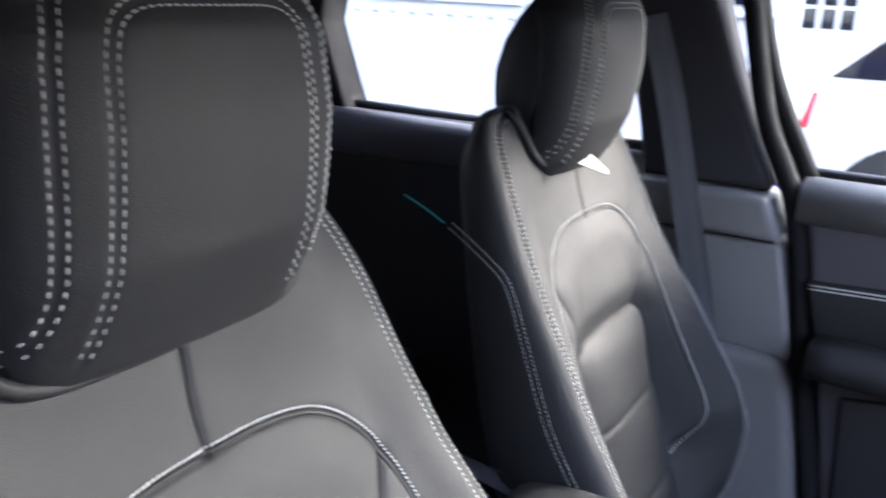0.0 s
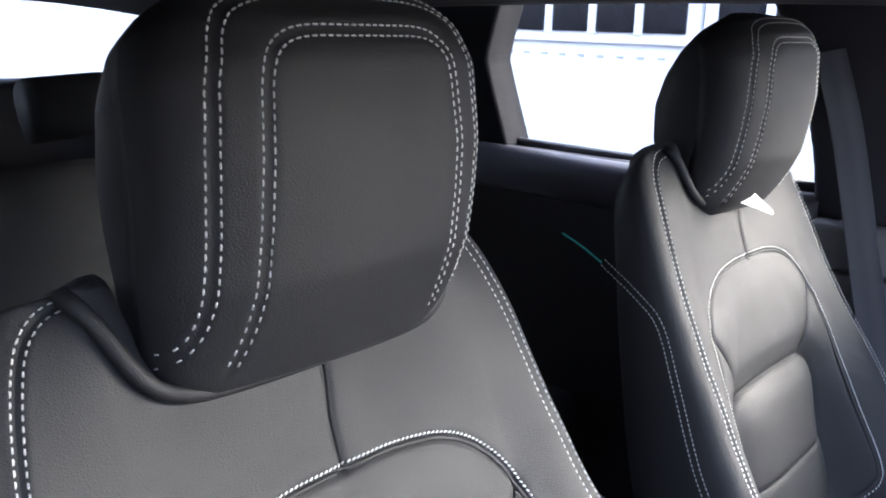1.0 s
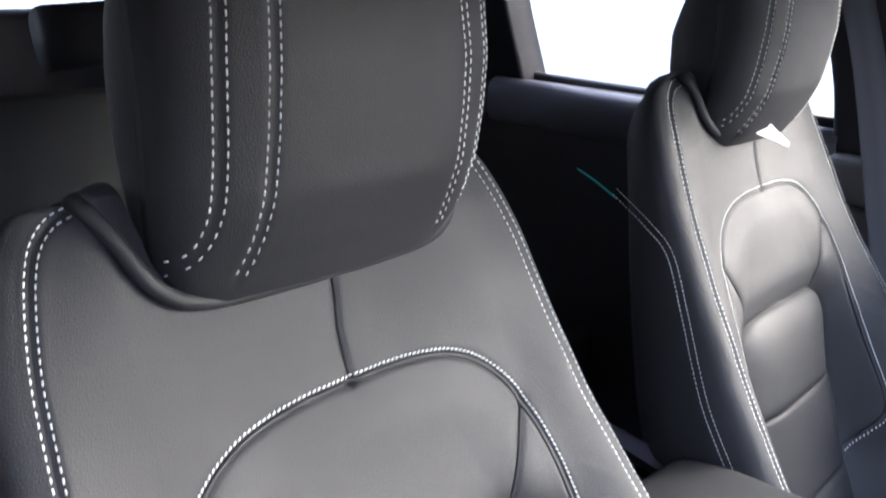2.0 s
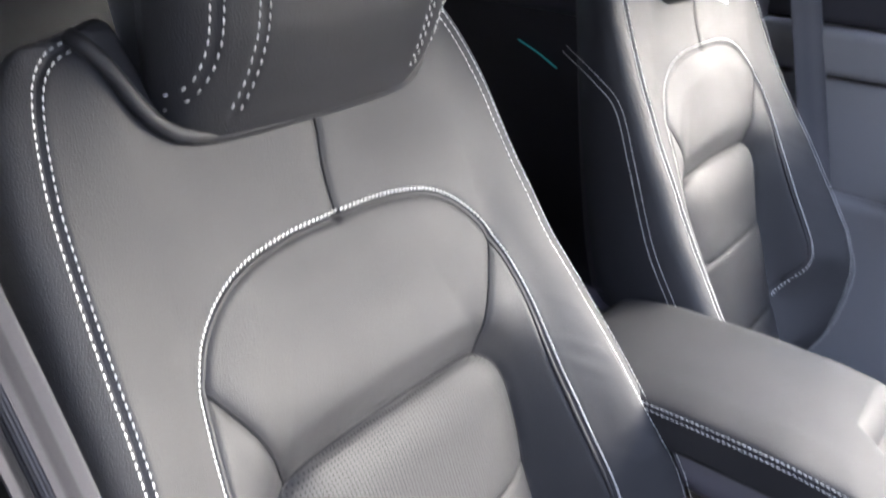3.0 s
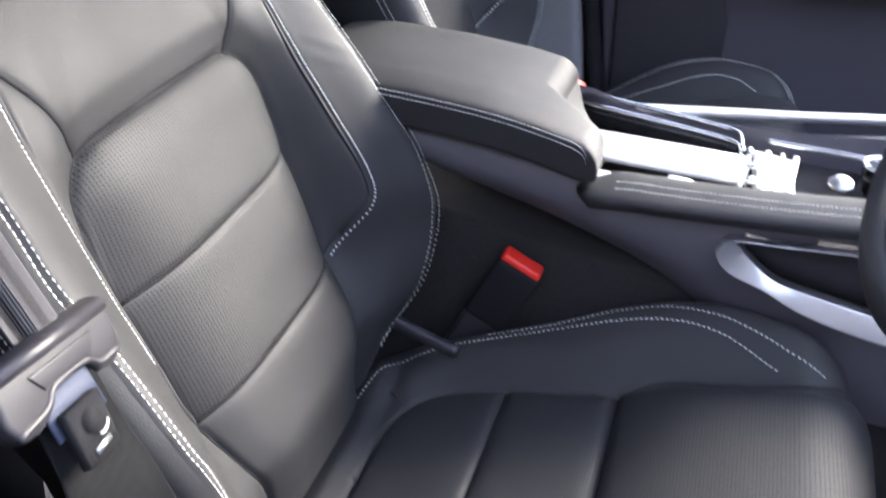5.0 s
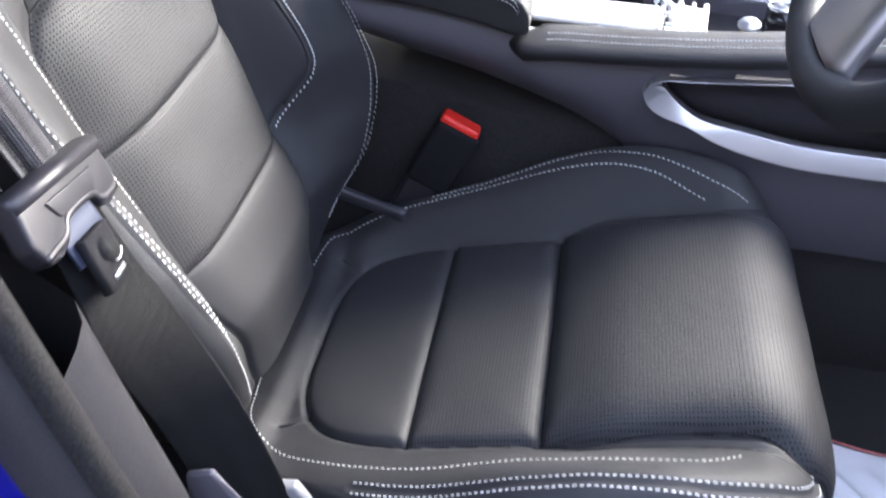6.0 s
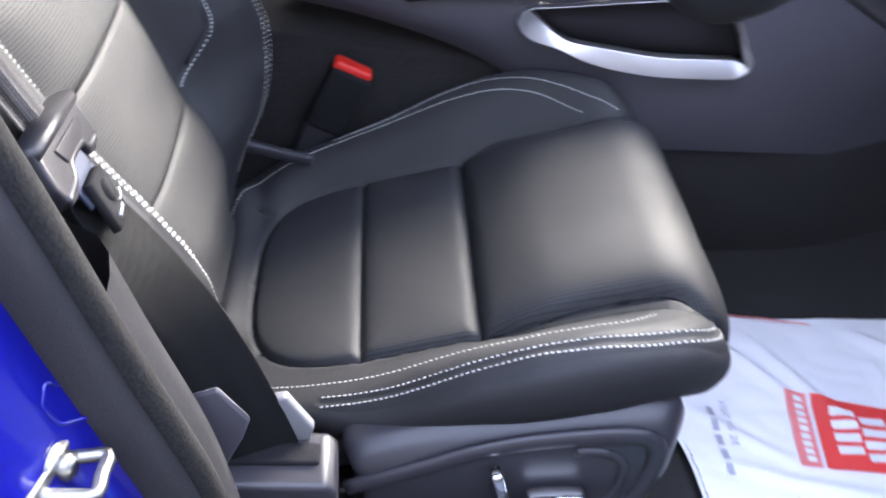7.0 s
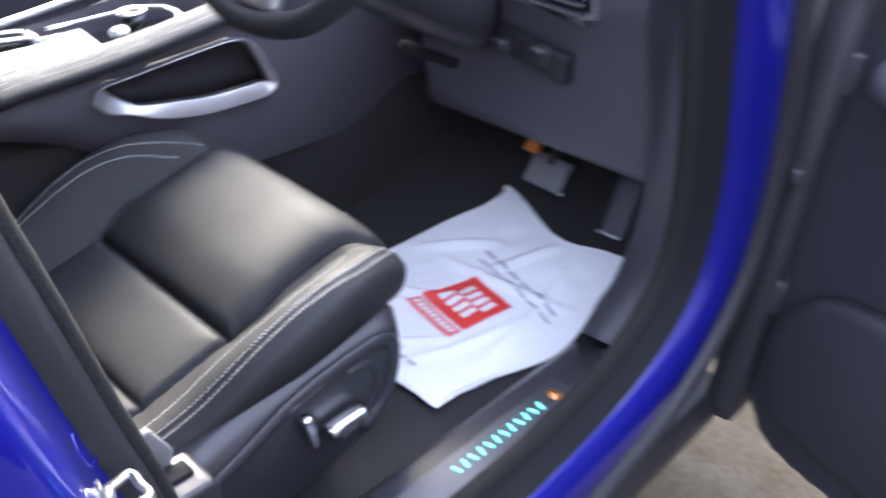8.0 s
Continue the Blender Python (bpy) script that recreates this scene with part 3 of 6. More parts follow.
    hs = 0.5 - 0.5 * np.cos(np.linspace(0, np.pi, nsec))
    hs = np.clip(hs, 0.003, 0.997)
    for h in hs:
        vv, nn_ = head_loop(h)
        sag = -0.010 * (1 - (np.abs(vv) / hw) ** 2) * (1 - h)
        head_rows.append(np.stack([vv, np.full(nang, 0.617 + 0.224 * h) + sag * 0.6, nn_], 1))
    head_rows = np.array(head_rows)

    def head_at(v_, s_):
        # front face relief by interpolation over height and across
        h = np.clip((s_ - 0.617) / 0.224, 0.004, 0.996)
        for _ in range(3):
            h = np.clip((s_ + 0.006 * (1 - (np.abs(v_) / hw) ** 2) * (1 - h) - 0.617) / 0.224, 0.004, 0.996)
        out = np.empty(len(v_))
        for i in range(len(v_)):
            vv, nn_ = head_loop(h[i])
            use = np.sin(ang) > -0.05
            o = np.argsort(vv[use])
            out[i] = np.interp(v_[i], vv[use][o], nn_[use][o])
        return out
    flat = head_rows.reshape(-1, 3)
    is_front = np.tile(np.sin(ang) > -0.2, nsec)
    half_a = [(0.086, 0.626), (0.082, 0.641), (0.080, 0.663), (0.079, 0.69), (0.078, 0.725), (0.0757, 0.753), (0.0745, 0.7666), (0.0705, 0.781), (0.060, 0.7907), (0.044, 0.7945), (0.015, 0.7945)]
    seam_a = spline([(0.004 - x, y) for x, y in half_a] + [(0.004 + x, y) for x, y in half_a[::-1]], 0.006)
    half_b = [(0.1265, 0.6440), (0.1205, 0.6415), (0.1140, 0.6435), (0.1085, 0.654), (0.107, 0.6673), (0.1065, 0.69), (0.1065, 0.73), (0.104, 0.757), (0.103, 0.771), (0.0995, 0.784), (0.0935, 0.801), (0.082, 0.8125), (0.058, 0.8195), (0.02, 0.821)]
    seam_b = spline([(0.004 - x, y) for x, y in half_b] + [(0.004 + x, y) for x, y in half_b[::-1]], 0.006)
    g = np.zeros(len(flat))
    for line in (seam_a, seam_b):
        g -= 0.0018 * np.exp(-(distance(flat[:, :2], line) / 0.0028) ** 2) * is_front
    flat = flat.copy()
    flat[:, 2] += g
    pts = back_point(flat[:, 0], flat[:, 1], flat[:, 2]).reshape(nsec, nang, 3)
    head = part("headrest", loft(pts, closed=True), LEATHER, seat)

    def head_surface(p):
        e = 0.002
        def q(v_, s_):
            return back_point(v_, s_, head_at(v_, s_) + 0.0)
        c = q(p[:, 0], p[:, 1])
        nrm = np.cross(q(p[:, 0] + e, p[:, 1]) - c, q(p[:, 0], p[:, 1] + e) - c)
        return c, nrm / (np.linalg.norm(nrm, axis=1)[:, None] + 1e-12)
    rows4 = [offset_line(seam_a, -0.0033), offset_line(seam_a, 0.0033), offset_line(seam_b, -0.0035), offset_line(seam_b, 0.0035)]
    part("stitching", stitches(rows4, head_surface, 0.0056, 0.0042, 0.0011, 0.0008), THREAD, head, "pale grey double stitching")
    head.location += Vector(-ub * sunk - nb * sunk * 0.7)
    for y in (-0.055, 0.055):
        q = back_point(np.array([y, y]), np.array([0.60, 0.66]), np.array([-0.04, 0.02]))
        part("headrest_post", tube(np.linspace(q[0], q[1], 5), 0.006), DARK, seat)

    # cushion: forward place f, lateral place v, relief h
    pan_v = table((-0.03, 0.09), (0.01, 0.10), (0.035, 0.128), (0.07, 0.145), (0.13, 0.149), (0.257, 0.150), (0.30, 0.158), (0.36, 0.165), (0.46, 0.168), (0.7, 0.165))
    rid_v = table((-0.06, 0.165), (-0.02, 0.180), (0.05, 0.195), (0.17, 0.217), (0.25, 0.231), (0.31, 0.238), (0.38, 0.235), (0.44, 0.224), (0.48, 0.214), (0.51, 0.203), (0.535, 0.188), (0.56, 0.168), (0.7, 0.16))
    rid_h = table((-0.045, -0.005), (0.05, 0.008), (0.12, 0.012), (0.17, 0.018), (0.25, 0.036), (0.31, 0.044), (0.37, 0.042), (0.43, 0.024), (0.47, 0.004), (0.52, -0.008), (0.7, -0.01))
    hinge_y = oy + side * 0.178
    part("hinge_cover", sweep(spline([(-0.085 + ox, hinge_y, 0.600 + oz), (-0.045 + ox, hinge_y - side * 0.004, 0.592 + oz), (0.005 + ox, hinge_y - side * 0.012, 0.585 + oz)], 0.008), ring(0.006, 0.008, 14, 2.6)), MOULDED, seat, "dark plastic recliner hinge cover")
    pan_right = spline([(0.0, 0.004), (0.06, 0.006), (0.10, 0.016), (0.126, 0.036), (0.142, 0.07), (0.149, 0.13), (0.150, 0.257), (0.155, 0.30), (0.151, 0.355), (0.150, 0.42), (0.156, 0.46), (0.172, 0.488), (0.178, 0.53), (0.178, 0.64)], 0.008)
    lip_line = spline([(0.153, 0.262), (0.164, 0.302), (0.163, 0.353), (0.164, 0.417), (0.172, 0.463), (0.184, 0.490)], 0.008)
    pan_line = np.vstack([mirror(pan_right)[::-1], pan_right[1:]])
    cut_a = np.array([(-0.15, 0.131), (0.0, 0.130), (0.15, 0.131)])
    cut_b = np.array([(-0.152, 0.257), (0.0, 0.2575), (0.152, 0.257)])
    tuck = np.array([(0.112, 0.024), (0.128, -0.004)])
    inner_console = spline([(0.0, -0.042), (0.07, -0.041), (0.125, -0.032), (0.160, -0.012), (0.180, 0.035), (0.192, 0.075), (0.203, 0.14), (0.212, 0.21), (0.217, 0.30), (0.205, 0.365), (0.179, 0.42)], 0.008)
    inner_door = spline([(0.0, -0.042), (0.07, -0.041), (0.125, -0.030), (0.158, 0.002), (0.172, 0.045), (0.180, 0.088), (0.185, 0.142), (0.192, 0.25), (0.204, 0.345), (0.198, 0.395), (0.178, 0.427)], 0.008)
    outer = spline([(0.204, 0.10), (0.212, 0.155), (0.221, 0.205), (0.229, 0.255), (0.232, 0.305), (0.223, 0.358), (0.209, 0.403), (0.195, 0.436), (0.183, 0.468)], 0.008)
    upper_pair = spline([(0.200, 0.095), (0.208, 0.147), (0.223, 0.238), (0.231, 0.316), (0.232, 0.387), (0.219, 0.449), (0.190, 0.486), (0.171, 0.494)], 0.008)
    lower_pair = offset_line(upper_pair, 0.0105)
    lower_pair = lower_pair if lower_pair[30, 0] > upper_pair[30, 0] else offset_line(upper_pair, -0.0105)

    seam_low = mirror(0.5 * (upper_pair + lower_pair))
    LEDGE = 0.014  # the door side's flank reaches further out than its ridge

    def fold(l):
        """Length along the cushion to forward place and drop over the front edge."""
        t = np.clip((l - 0.435) / 0.062, 0, np.pi / 2)
        far = np.maximum(l - 0.435 - 0.062 * np.pi / 2, 0)
        return np.minimum(l, 0.435) + 0.062 * np.sin(t) - 0.1 * far, -0.062 * (1 - np.cos(t)) - far

    def lift(v, l):
        a, p = np.abs(v), np.stack([v, l], 1)
        vp, vr, hr = pan_v(l), rid_v(l), rid_h(l)
        low = -0.016 + 0.010 * smoothstep(0.25, 0.34, l)
        hr = hr + np.where(v * side < 0, -0.016, 0.010) * smoothstep(0.32, 0.12, l) * smoothstep(-0.045, 0.04, l)
        h = np.where(a < vp, low, low + (hr - low) * smoothstep(0, 1, (a - vp) / np.maximum(vr - vp, 0.01)) ** 0.75)
        h = h - 0.006 * (np.maximum(a - vr, 0) / LEDGE) ** 2
        h = h + 0.012 * smoothstep(0.004, -0.024, l) * smoothstep(0.19, 0.15, a)
        near = np.minimum(np.minimum(distance(p, pan_line), distance(p, cut_a)), distance(p, cut_b))
        h = h + inside(p, pan_line) * np.where(l < 0.131, 0.005, np.where(l < 0.257, 0.007, 0.013)) * (1 - np.exp(-near / 0.012))
        h = h + inside(p, pan_line) * 0.011 * np.sin(np.pi * np.clip((l - 0.257) / 0.27, 0, 1)) ** 1.3 * (1 - (a / 0.17) ** 4).clip(0, 1)
        for line, depth, wide in ((pan_right, 0.005, 0.0035), (mirror(pan_right), 0.005, 0.0035), (cut_a, 0.0025, 0.0028), (cut_a, 0.0015, 0.008), (cut_b, 0.004, 0.003), (cut_b, 0.003, 0.008),
                                  (lip_line, 0.0025, 0.0026), (mirror(lip_line), 0.0025, 0.0026), (tuck, 0.003, 0.003), (mirror(tuck), 0.003, 0.003), (seam_low if side > 0 else mirror(seam_low), 0.003, 0.0026)):
            h = h - depth * np.exp(-(distance(p, line) / wide) ** 2)
        h = h + np.array([noise.noise(Vector((x * 10 + oy * 5, y * 10, 5.0))) for x, y in p]) * 0.0018
        return h

    def seat_point(v, l, h):
        f, d = fold(np.asarray(l))
        t = np.clip((np.asarray(l) - 0.435) / 0.062, 0, np.pi / 2)
        return oc + np.asarray(v)[:, None] * np.array([0, 1.0, 0]) + (f + np.asarray(h) * np.sin(t))[:, None] * fc + (d + np.asarray(h) * np.cos(t))[:, None] * mc

    def seat_surface(p):
        e = 0.002
        c = seat_point(p[:, 0], p[:, 1], lift(p[:, 0], p[:, 1]))
        dv = seat_point(p[:, 0] + e, p[:, 1], lift(p[:, 0] + e, p[:, 1])) - c
        dl = seat_point(p[:, 0], p[:, 1] + e, lift(p[:, 0], p[:, 1] + e)) - c
        nrm = np.cross(dl, dv)
        return c, nrm / np.linalg.norm(nrm, axis=1)[:, None]
    cols, rows = 151, 200
    A, L = np.meshgrid(np.linspace(-1, 1, cols), np.linspace(-0.060, 0.541, rows))
    v = A * (rid_v(L) + LEDGE * (A * side < 0) * smoothstep(0.02, 0.14, L) * smoothstep(0.53, 0.47, L))
    h = lift(v.ravel(), L.ravel())
    top = seat_point(v.ravel(), L.ravel(), h)
    uv = np.stack([v.ravel(), L.ravel()], 1)
    grid = np.arange(rows * cols).reshape(rows, cols)
    quads = np.stack([grid[:-1, :-1], grid[1:, :-1], grid[1:, 1:], grid[:-1, 1:]], -1).reshape(-1, 4)
    mid = uv[quads].mean(1)
    pan = inside(mid, pan_line)
    pick = {
        "cushion_panel_rear": (pan & (mid[:, 1] < 0.131), LEATHER, ""),
        "cushion_panel_middle": (pan & (mid[:, 1] >= 0.131) & (mid[:, 1] < 0.257), PERF, "perforated black leather panel"),
        "cushion_panel_front": (pan & (mid[:, 1] >= 0.257), PERF, "perforated black leather panel"),
        "cushion_bolster": (~pan & (mid[:, 0] < 0), LEATHER, ""),
        "cushion_bolster.001": (~pan & (mid[:, 0] >= 0), LEATHER, ""),
    }
    hg = h.reshape(rows, cols)
    skirt_rows = []
    skirt_depth = table((-0.06, 0.020), (0.10, 0.034), (0.15, 0.042), (0.20, 0.046), (0.25, 0.058), (0.30, 0.072), (0.35, 0.079), (0.40, 0.077), (0.44, 0.069), (0.47, 0.055), (0.50, 0.036), (0.53, 0.020), (0.57, 0.012))
    loop = [(i, 0) for i in range(rows)] + [(i, cols - 1) for i in range(rows - 1, -1, -1)]
    for drop, out in ((0.0, 0.0), (0.003, 0.006), (0.010, 0.012), (0.022, 0.0165), (0.04, 0.0185), (0.06, 0.017), (0.08, 0.013), (0.10, 0.006), (0.105, -0.02)):
        row = []
        for i, j in loop:
            keep = float(skirt_depth(L[i, j])) / 0.105
            row.append((v[i, j] + np.sign(v[i, j]) * out * (0.4 + 0.6 * keep), L[i, j], hg[i, j], drop * keep))
        row = np.array(row)
        q = seat_point(row[:, 0], row[:, 1], row[:, 2]) - row[:, 3][:, None] * np.array([0, 0, 1.0])
        skirt_rows.append(q)
    skirt = loft(np.array(skirt_rows), caps=False)
    bmesh.ops.recalc_face_normals(skirt, faces=skirt.faces[:])
    cushion = part("cushion", skirt, LEATHER, seat)
    for name, (mask, mat, text) in pick.items():
        use = quads[mask]
        ids, inv = np.unique(use, return_inverse=True)
        part(name.split(".")[0], from_arrays(top[ids], inv.reshape(-1, 4), uv[ids]), mat, cushion, text)
    # cushion seams too: groove shade drawn as thin dark tubes
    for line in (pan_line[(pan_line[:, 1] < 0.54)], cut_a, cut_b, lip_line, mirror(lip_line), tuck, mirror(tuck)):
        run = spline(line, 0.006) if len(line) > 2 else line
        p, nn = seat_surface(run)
        part("seam_shade", tube(p + nn * 0.0002, 0.0010, 8), FELT, cushion)
    edges = [inner_console, outer, *[mirror(k) for k in (inner_door, upper_pair, lower_pair)]]
    edges = edges if side > 0 else [mirror(k) for k in edges]
    part("stitching", stitches(edges, seat_surface, 0.0056, 0.0040, 0.0014), THREAD, cushion, "pale grey double stitching")

    # plastic base: valances on both flanks, seat pan and runners
    for k in (-1, 1):
        outline = spline([(0.078, 0.40), (0.19, 0.417), (0.30, 0.44), (0.352, 0.468), (0.376, 0.52), (0.379, 0.57), (0.372, 0.608), (0.350, 0.618), (0.29, 0.612), (0.212, 0.598), (0.129, 0.581), (0.089, 0.571), (0.058, 0.559), (0.057, 0.540), (0.068, 0.497)], 0.008, closed=True)
        centre = outline.mean(0)
        layers = []
        for at, inset, dip in ((0.205, 0, 0), (0.244, 0, 0), (0.250, 0.002, 0.001), (0.258, 0.004, 0.005), (0.265, 0.006, 0.010), (0.270, 0.010, 0.016), (0.272, 0.016, 0.024)):
            ring_ = outline + (centre - outline) * inset / 0.11
            layers.append(np.stack([ring_[:, 0] - 0.5 * inset * smoothstep(0.30, 0.37, outline[:, 0]) + ox, np.full(len(ring_), oy + k * at), ring_[:, 1] + oz - dip * smoothstep(0.53, 0.58, outline[:, 1])], 1))
        panel = part("side_valance", loft(np.array(layers), closed=True), MOULDED, seat, "dark grey moulded plastic valance")
        if k == -side:
            wave = spline([(0.060, 0.520), (0.112, 0.543), (0.142, 0.557), (0.175, 0.573), (0.205, 0.583), (0.240, 0.591), (0.295, 0.598), (0.330, 0.596), (0.347, 0.578), (0.349, 0.54), (0.337, 0.495), (0.30, 0.466)], 0.01)
            path = np.stack([wave[:, 0] + ox, np.full(len(wave), oy + k * 0.272), wave[:, 1] + oz], 1)
            part("valance_rib", sweep(path, ring(0.010, 0.006, 16), up=(0, 1, 0)), MOULDED, panel)
            inner = spline([(0.270, 0.574), (0.298, 0.573), (0.315, 0.562), (0.322, 0.54), (0.318, 0.508), (0.298, 0.484), (0.262, 0.472)], 0.008)
            path = np.stack([inner[:, 0] + ox, np.full(len(inner), oy + k * 0.272), inner[:, 1] + oz], 1)
            part("switch_recess_edge", sweep(path, ring(0.006, 0.004, 12), up=(0, 1, 0)), MOULDED, panel)
            if switches:
                part("recline_switch", box((0.203 + ox, oy + k * 0.284, 0.536 + oz), (0.013, 0.018, 0.056), (0, -15, 0), 0.005, 3), CHROME, panel, "small chrome upright seat switch")
                sw = spline([(0.230, 0.516), (0.248, 0.519), (0.268, 0.520), (0.286, 0.519)], 0.006)
                path = np.stack([sw[:, 0] + ox, np.full(len(sw), oy + k * 0.286), sw[:, 1] + oz], 1)
                part("slide_switch", sweep(path, ring(0.0085, 0.012, 14, 3), up=(0, 1, 0)), CHROME, panel, "chrome horizontal seat switch")
    part("front_valance", box((0.345 + ox, oy, 0.555 + oz), (0.05, 0.40, 0.12), (0, -10, 0), 0.015), DARK, seat)
    part("seat_pan", box((0.14 + ox, oy, 0.485 + oz), (0.44, 0.40, 0.05), (0, -10, 0), 0.015), DARK, seat)
    for y in (-0.17, 0.17):
        part("seat_rail", box((0.14 + ox, oy + y, 0.372), (0.50, 0.035, 0.03), (0, 0, 0), 0.006), DARK, seat, "black steel seat rail")
        for x in (-0.05, 0.28):
            part("rail_leg", box((x + ox, oy + y, 0.42), (0.05, 0.03, 0.10), (0, 0, 0), 0.006), DARK, seat)
    return seat


driver = make_seat((0.0, -0.355, 0.0), 1, "black leather driver's seat with pale double stitching, beside the open door", True, 22.5)
passenger = make_seat((-0.054, 0.356, 0.0), -1, "black leather passenger seat with pale stitching, beside the console", False, 18.8, 0.012)

# ---- car body round the cabin ----
def arc(pts, step=0.02):
    return [tuple(p) for p in spline(pts, step)]


car = thing("car_body", (0.0, -0.85, 0.2), "blue painted car body shell with open driver's door frame", "car body", kind="structure")
# floor pan with a raised toe board, carpeted
prof = [(-1.3, 0.40), (-0.55, 0.37), (0.30, 0.362), (0.70, 0.363), (0.86, 0.398), (1.02, 0.468), (1.16, 0.61), (1.25, 0.80)]
rows = [[(x, y, z) for x, z in arc(prof, 0.04)] for y in (-0.70, -0.35, 0.0, 0.35, 0.72)]
part("floor_carpet", loft(rows, caps=False), CARPET, car, "black carpeted cabin floor")
part("floor_pan", prism([(x, z - 0.02) for x, z in arc(prof, 0.06)] + [(1.30, 0.78), (1.30, 0.25), (-1.3, 0.25)], "y", -0.78, 0.78, 0), DARK, car)
# sill: inner trim, tread plate, seal, painted step
def along_x(outline, x0, x1, bevel=0.004):
    return prism(outline, "x", x0, x1, bevel)


part("sill_trim", along_x([(-0.655, 0.34), (-0.665, 0.40), (-0.69, 0.432), (-0.72, 0.440), (-0.775, 0.440), (-0.79, 0.43), (-0.79, 0.36)], -0.20, 0.70, 0.006), MOULDED, car, "dark plastic sill trim")
tread = part("tread_plate", along_x([(-0.718, 0.436), (-0.722, 0.4435), (-0.768, 0.4435), (-0.772, 0.436)], 0.16, 0.585, 0.001), TREAD, car, "dark brushed metal tread plate")
# opening line of the driver's door: (x, z) along sill and up the front pillar
front_line = [(-0.02, 0.47), (0.15, 0.468), (0.31, 0.470), (0.44, 0.480), (0.56, 0.505), (0.645, 0.545), (0.695, 0.61), (0.70, 0.70), (0.68, 0.80), (0.645, 0.90), (0.60, 1.02), (0.52, 1.20), (0.44, 1.34)]


def opening(y, dx, dz, lo=-1.0):
    p = spline(front_line, 0.02)
    p = p[np.maximum.accumulate(p[:, 0]) >= lo]
    t = np.gradient(p, axis=0)
    t /= np.linalg.norm(t, axis=1)[:, None]
    q = p + np.stack([t[:, 1], -t[:, 0]], 1) * dx
    return np.stack([q[:, 0], np.full(len(q), y), q[:, 1] + dz], 1)


def strip(curves):
    return loft(np.array(curves), caps=False)


part("front_pillar_trim", strip([opening(-0.715, 0.16, -0.02, 0.6), opening(-0.715, 0.045, 0.0, 0.6), opening(-0.73, 0.018, 0.0, 0.6), opening(-0.785, 0.006, 0.0, 0.6)]), MOULDED, car, "dark plastic pillar and kick trim")
part("door_seal", sweep(opening(-0.795, 0.008, 0.0), ring(0.019, 0.013, 12), up=(0, 1, 0)), RUBBER, car, "black flocked rubber door seal")
part("frame_rubber", strip([opening(-0.805, 0.004, -0.002), opening(-0.815, 0.010, -0.004), opening(-0.832, 0.016, 0.0), opening(-0.840, 0.020, 0.0)]), FELT, car, "black plastic frame strip")
part("painted_frame", strip([opening(-0.838, 0.020, 0.0), opening(-0.848, 0.026, 0.0), opening(-0.857, 0.038, 0.0), opening(-0.864, 0.052, 0.0), opening(-0.868, 0.080, 0.0), opening(-0.864, 0.104, 0.0), opening(-0.850, 0.112, 0.0)]), PAINT, car, "glossy blue painted door frame")
part("outer_seal", strip([opening(-0.846, 0.108, 0.0), opening(-0.872, 0.114, 0.0), opening(-0.878, 0.125, 0.0), opening(-0.870, 0.15, 0.0), opening(-0.845, 0.20, 0.0), opening(-0.80, 0.24, 0.0)]), DARK, car, "black rubber outer seal and gap")
part("front_wing", box((1.14, -0.86, 0.66), (0.50, 0.06, 0.80), (0, 0, 0), 0.02), DARK, car, "dark inner wing edge")
part("outer_sill", along_x([(-0.84, 0.30), (-0.86, 0.27), (-0.84, 0.20), (-0.76, 0.18), (-0.76, 0.30)], -1.2, 0.95, 0.01), DARK, car)
part("outer_skin", box((-0.4, 0.875, 0.68), (2.9, 0.03, 0.80), (0, 0, 0), 0.02), PAINT, car, "blue painted outer body side")
# rear pillar on the driver's side: (x, z) front edge
pil = [(0.005, 0.47), (0.003, 0.58), (-0.013, 0.70), (-0.045, 0.82), (-0.075, 0.94), (-0.095, 1.02), (-0.13, 1.20), (-0.18, 1.40)]


def pillar(y, dx, lean=1.0):
    p = spline(pil, 0.02)
    yy = y + 0.16 * np.clip(p[:, 1] - 1.0, 0, 1) * lean
    return np.stack([p[:, 0] + dx, yy, p[:, 1]], 1)


def shelf(y, dx, top):
    p = spline(pil, 0.02)
    z = np.linspace(0.47, top, 24)
    return np.stack([np.interp(z, p[:, 1], p[:, 0]) + dx, np.full(24, y), z], 1)


part("pillar_core", strip([pillar(-0.60, -0.36), pillar(-0.66, -0.26), pillar(-0.705, -0.14), pillar(-0.728, -0.065), pillar(-0.738, -0.040)]), DARK, car, "black recess behind the pillar trims")
part("pillar_lower_trim", strip([shelf(-0.60, -0.30, 0.96), shelf(-0.655, -0.16, 0.92), shelf(-0.680, -0.062, 0.890), shelf(-0.691, -0.030, 0.880), shelf(-0.701, -0.023, 0.874), shelf(-0.715, -0.022, 0.868), shelf(-0.730, -0.025, 0.86), shelf(-0.742, -0.028, 0.85)]), PILLAR, car, "grey plastic lower pillar trim")
high = lambda y, dx: pillar(y, dx)[pillar(y, dx)[:, 2] > 1.09]
part("pillar_upper_trim", strip([high(-0.60, -0.36), high(-0.64, -0.26), high(-0.668, -0.15), high(-0.685, -0.085), high(-0.700, -0.050), high(-0.718, -0.034), high(-0.740, -0.032)]), GREY, car, "grey plastic upper pillar trim")
part("pillar_seal", sweep(pillar(-0.746, -0.023), ring(0.011, 0.010, 12), up=(0, 1, 0)), RUBBER, car, "black flocked rubber door seal")
part("pillar_cover", strip([pillar(-0.750, -0.023), pillar(-0.758, -0.025), pillar(-0.766, -0.034), pillar(-0.771, -0.047), pillar(-0.770, -0.054)]), PILLAR, car, "dark grey plastic pillar cover")
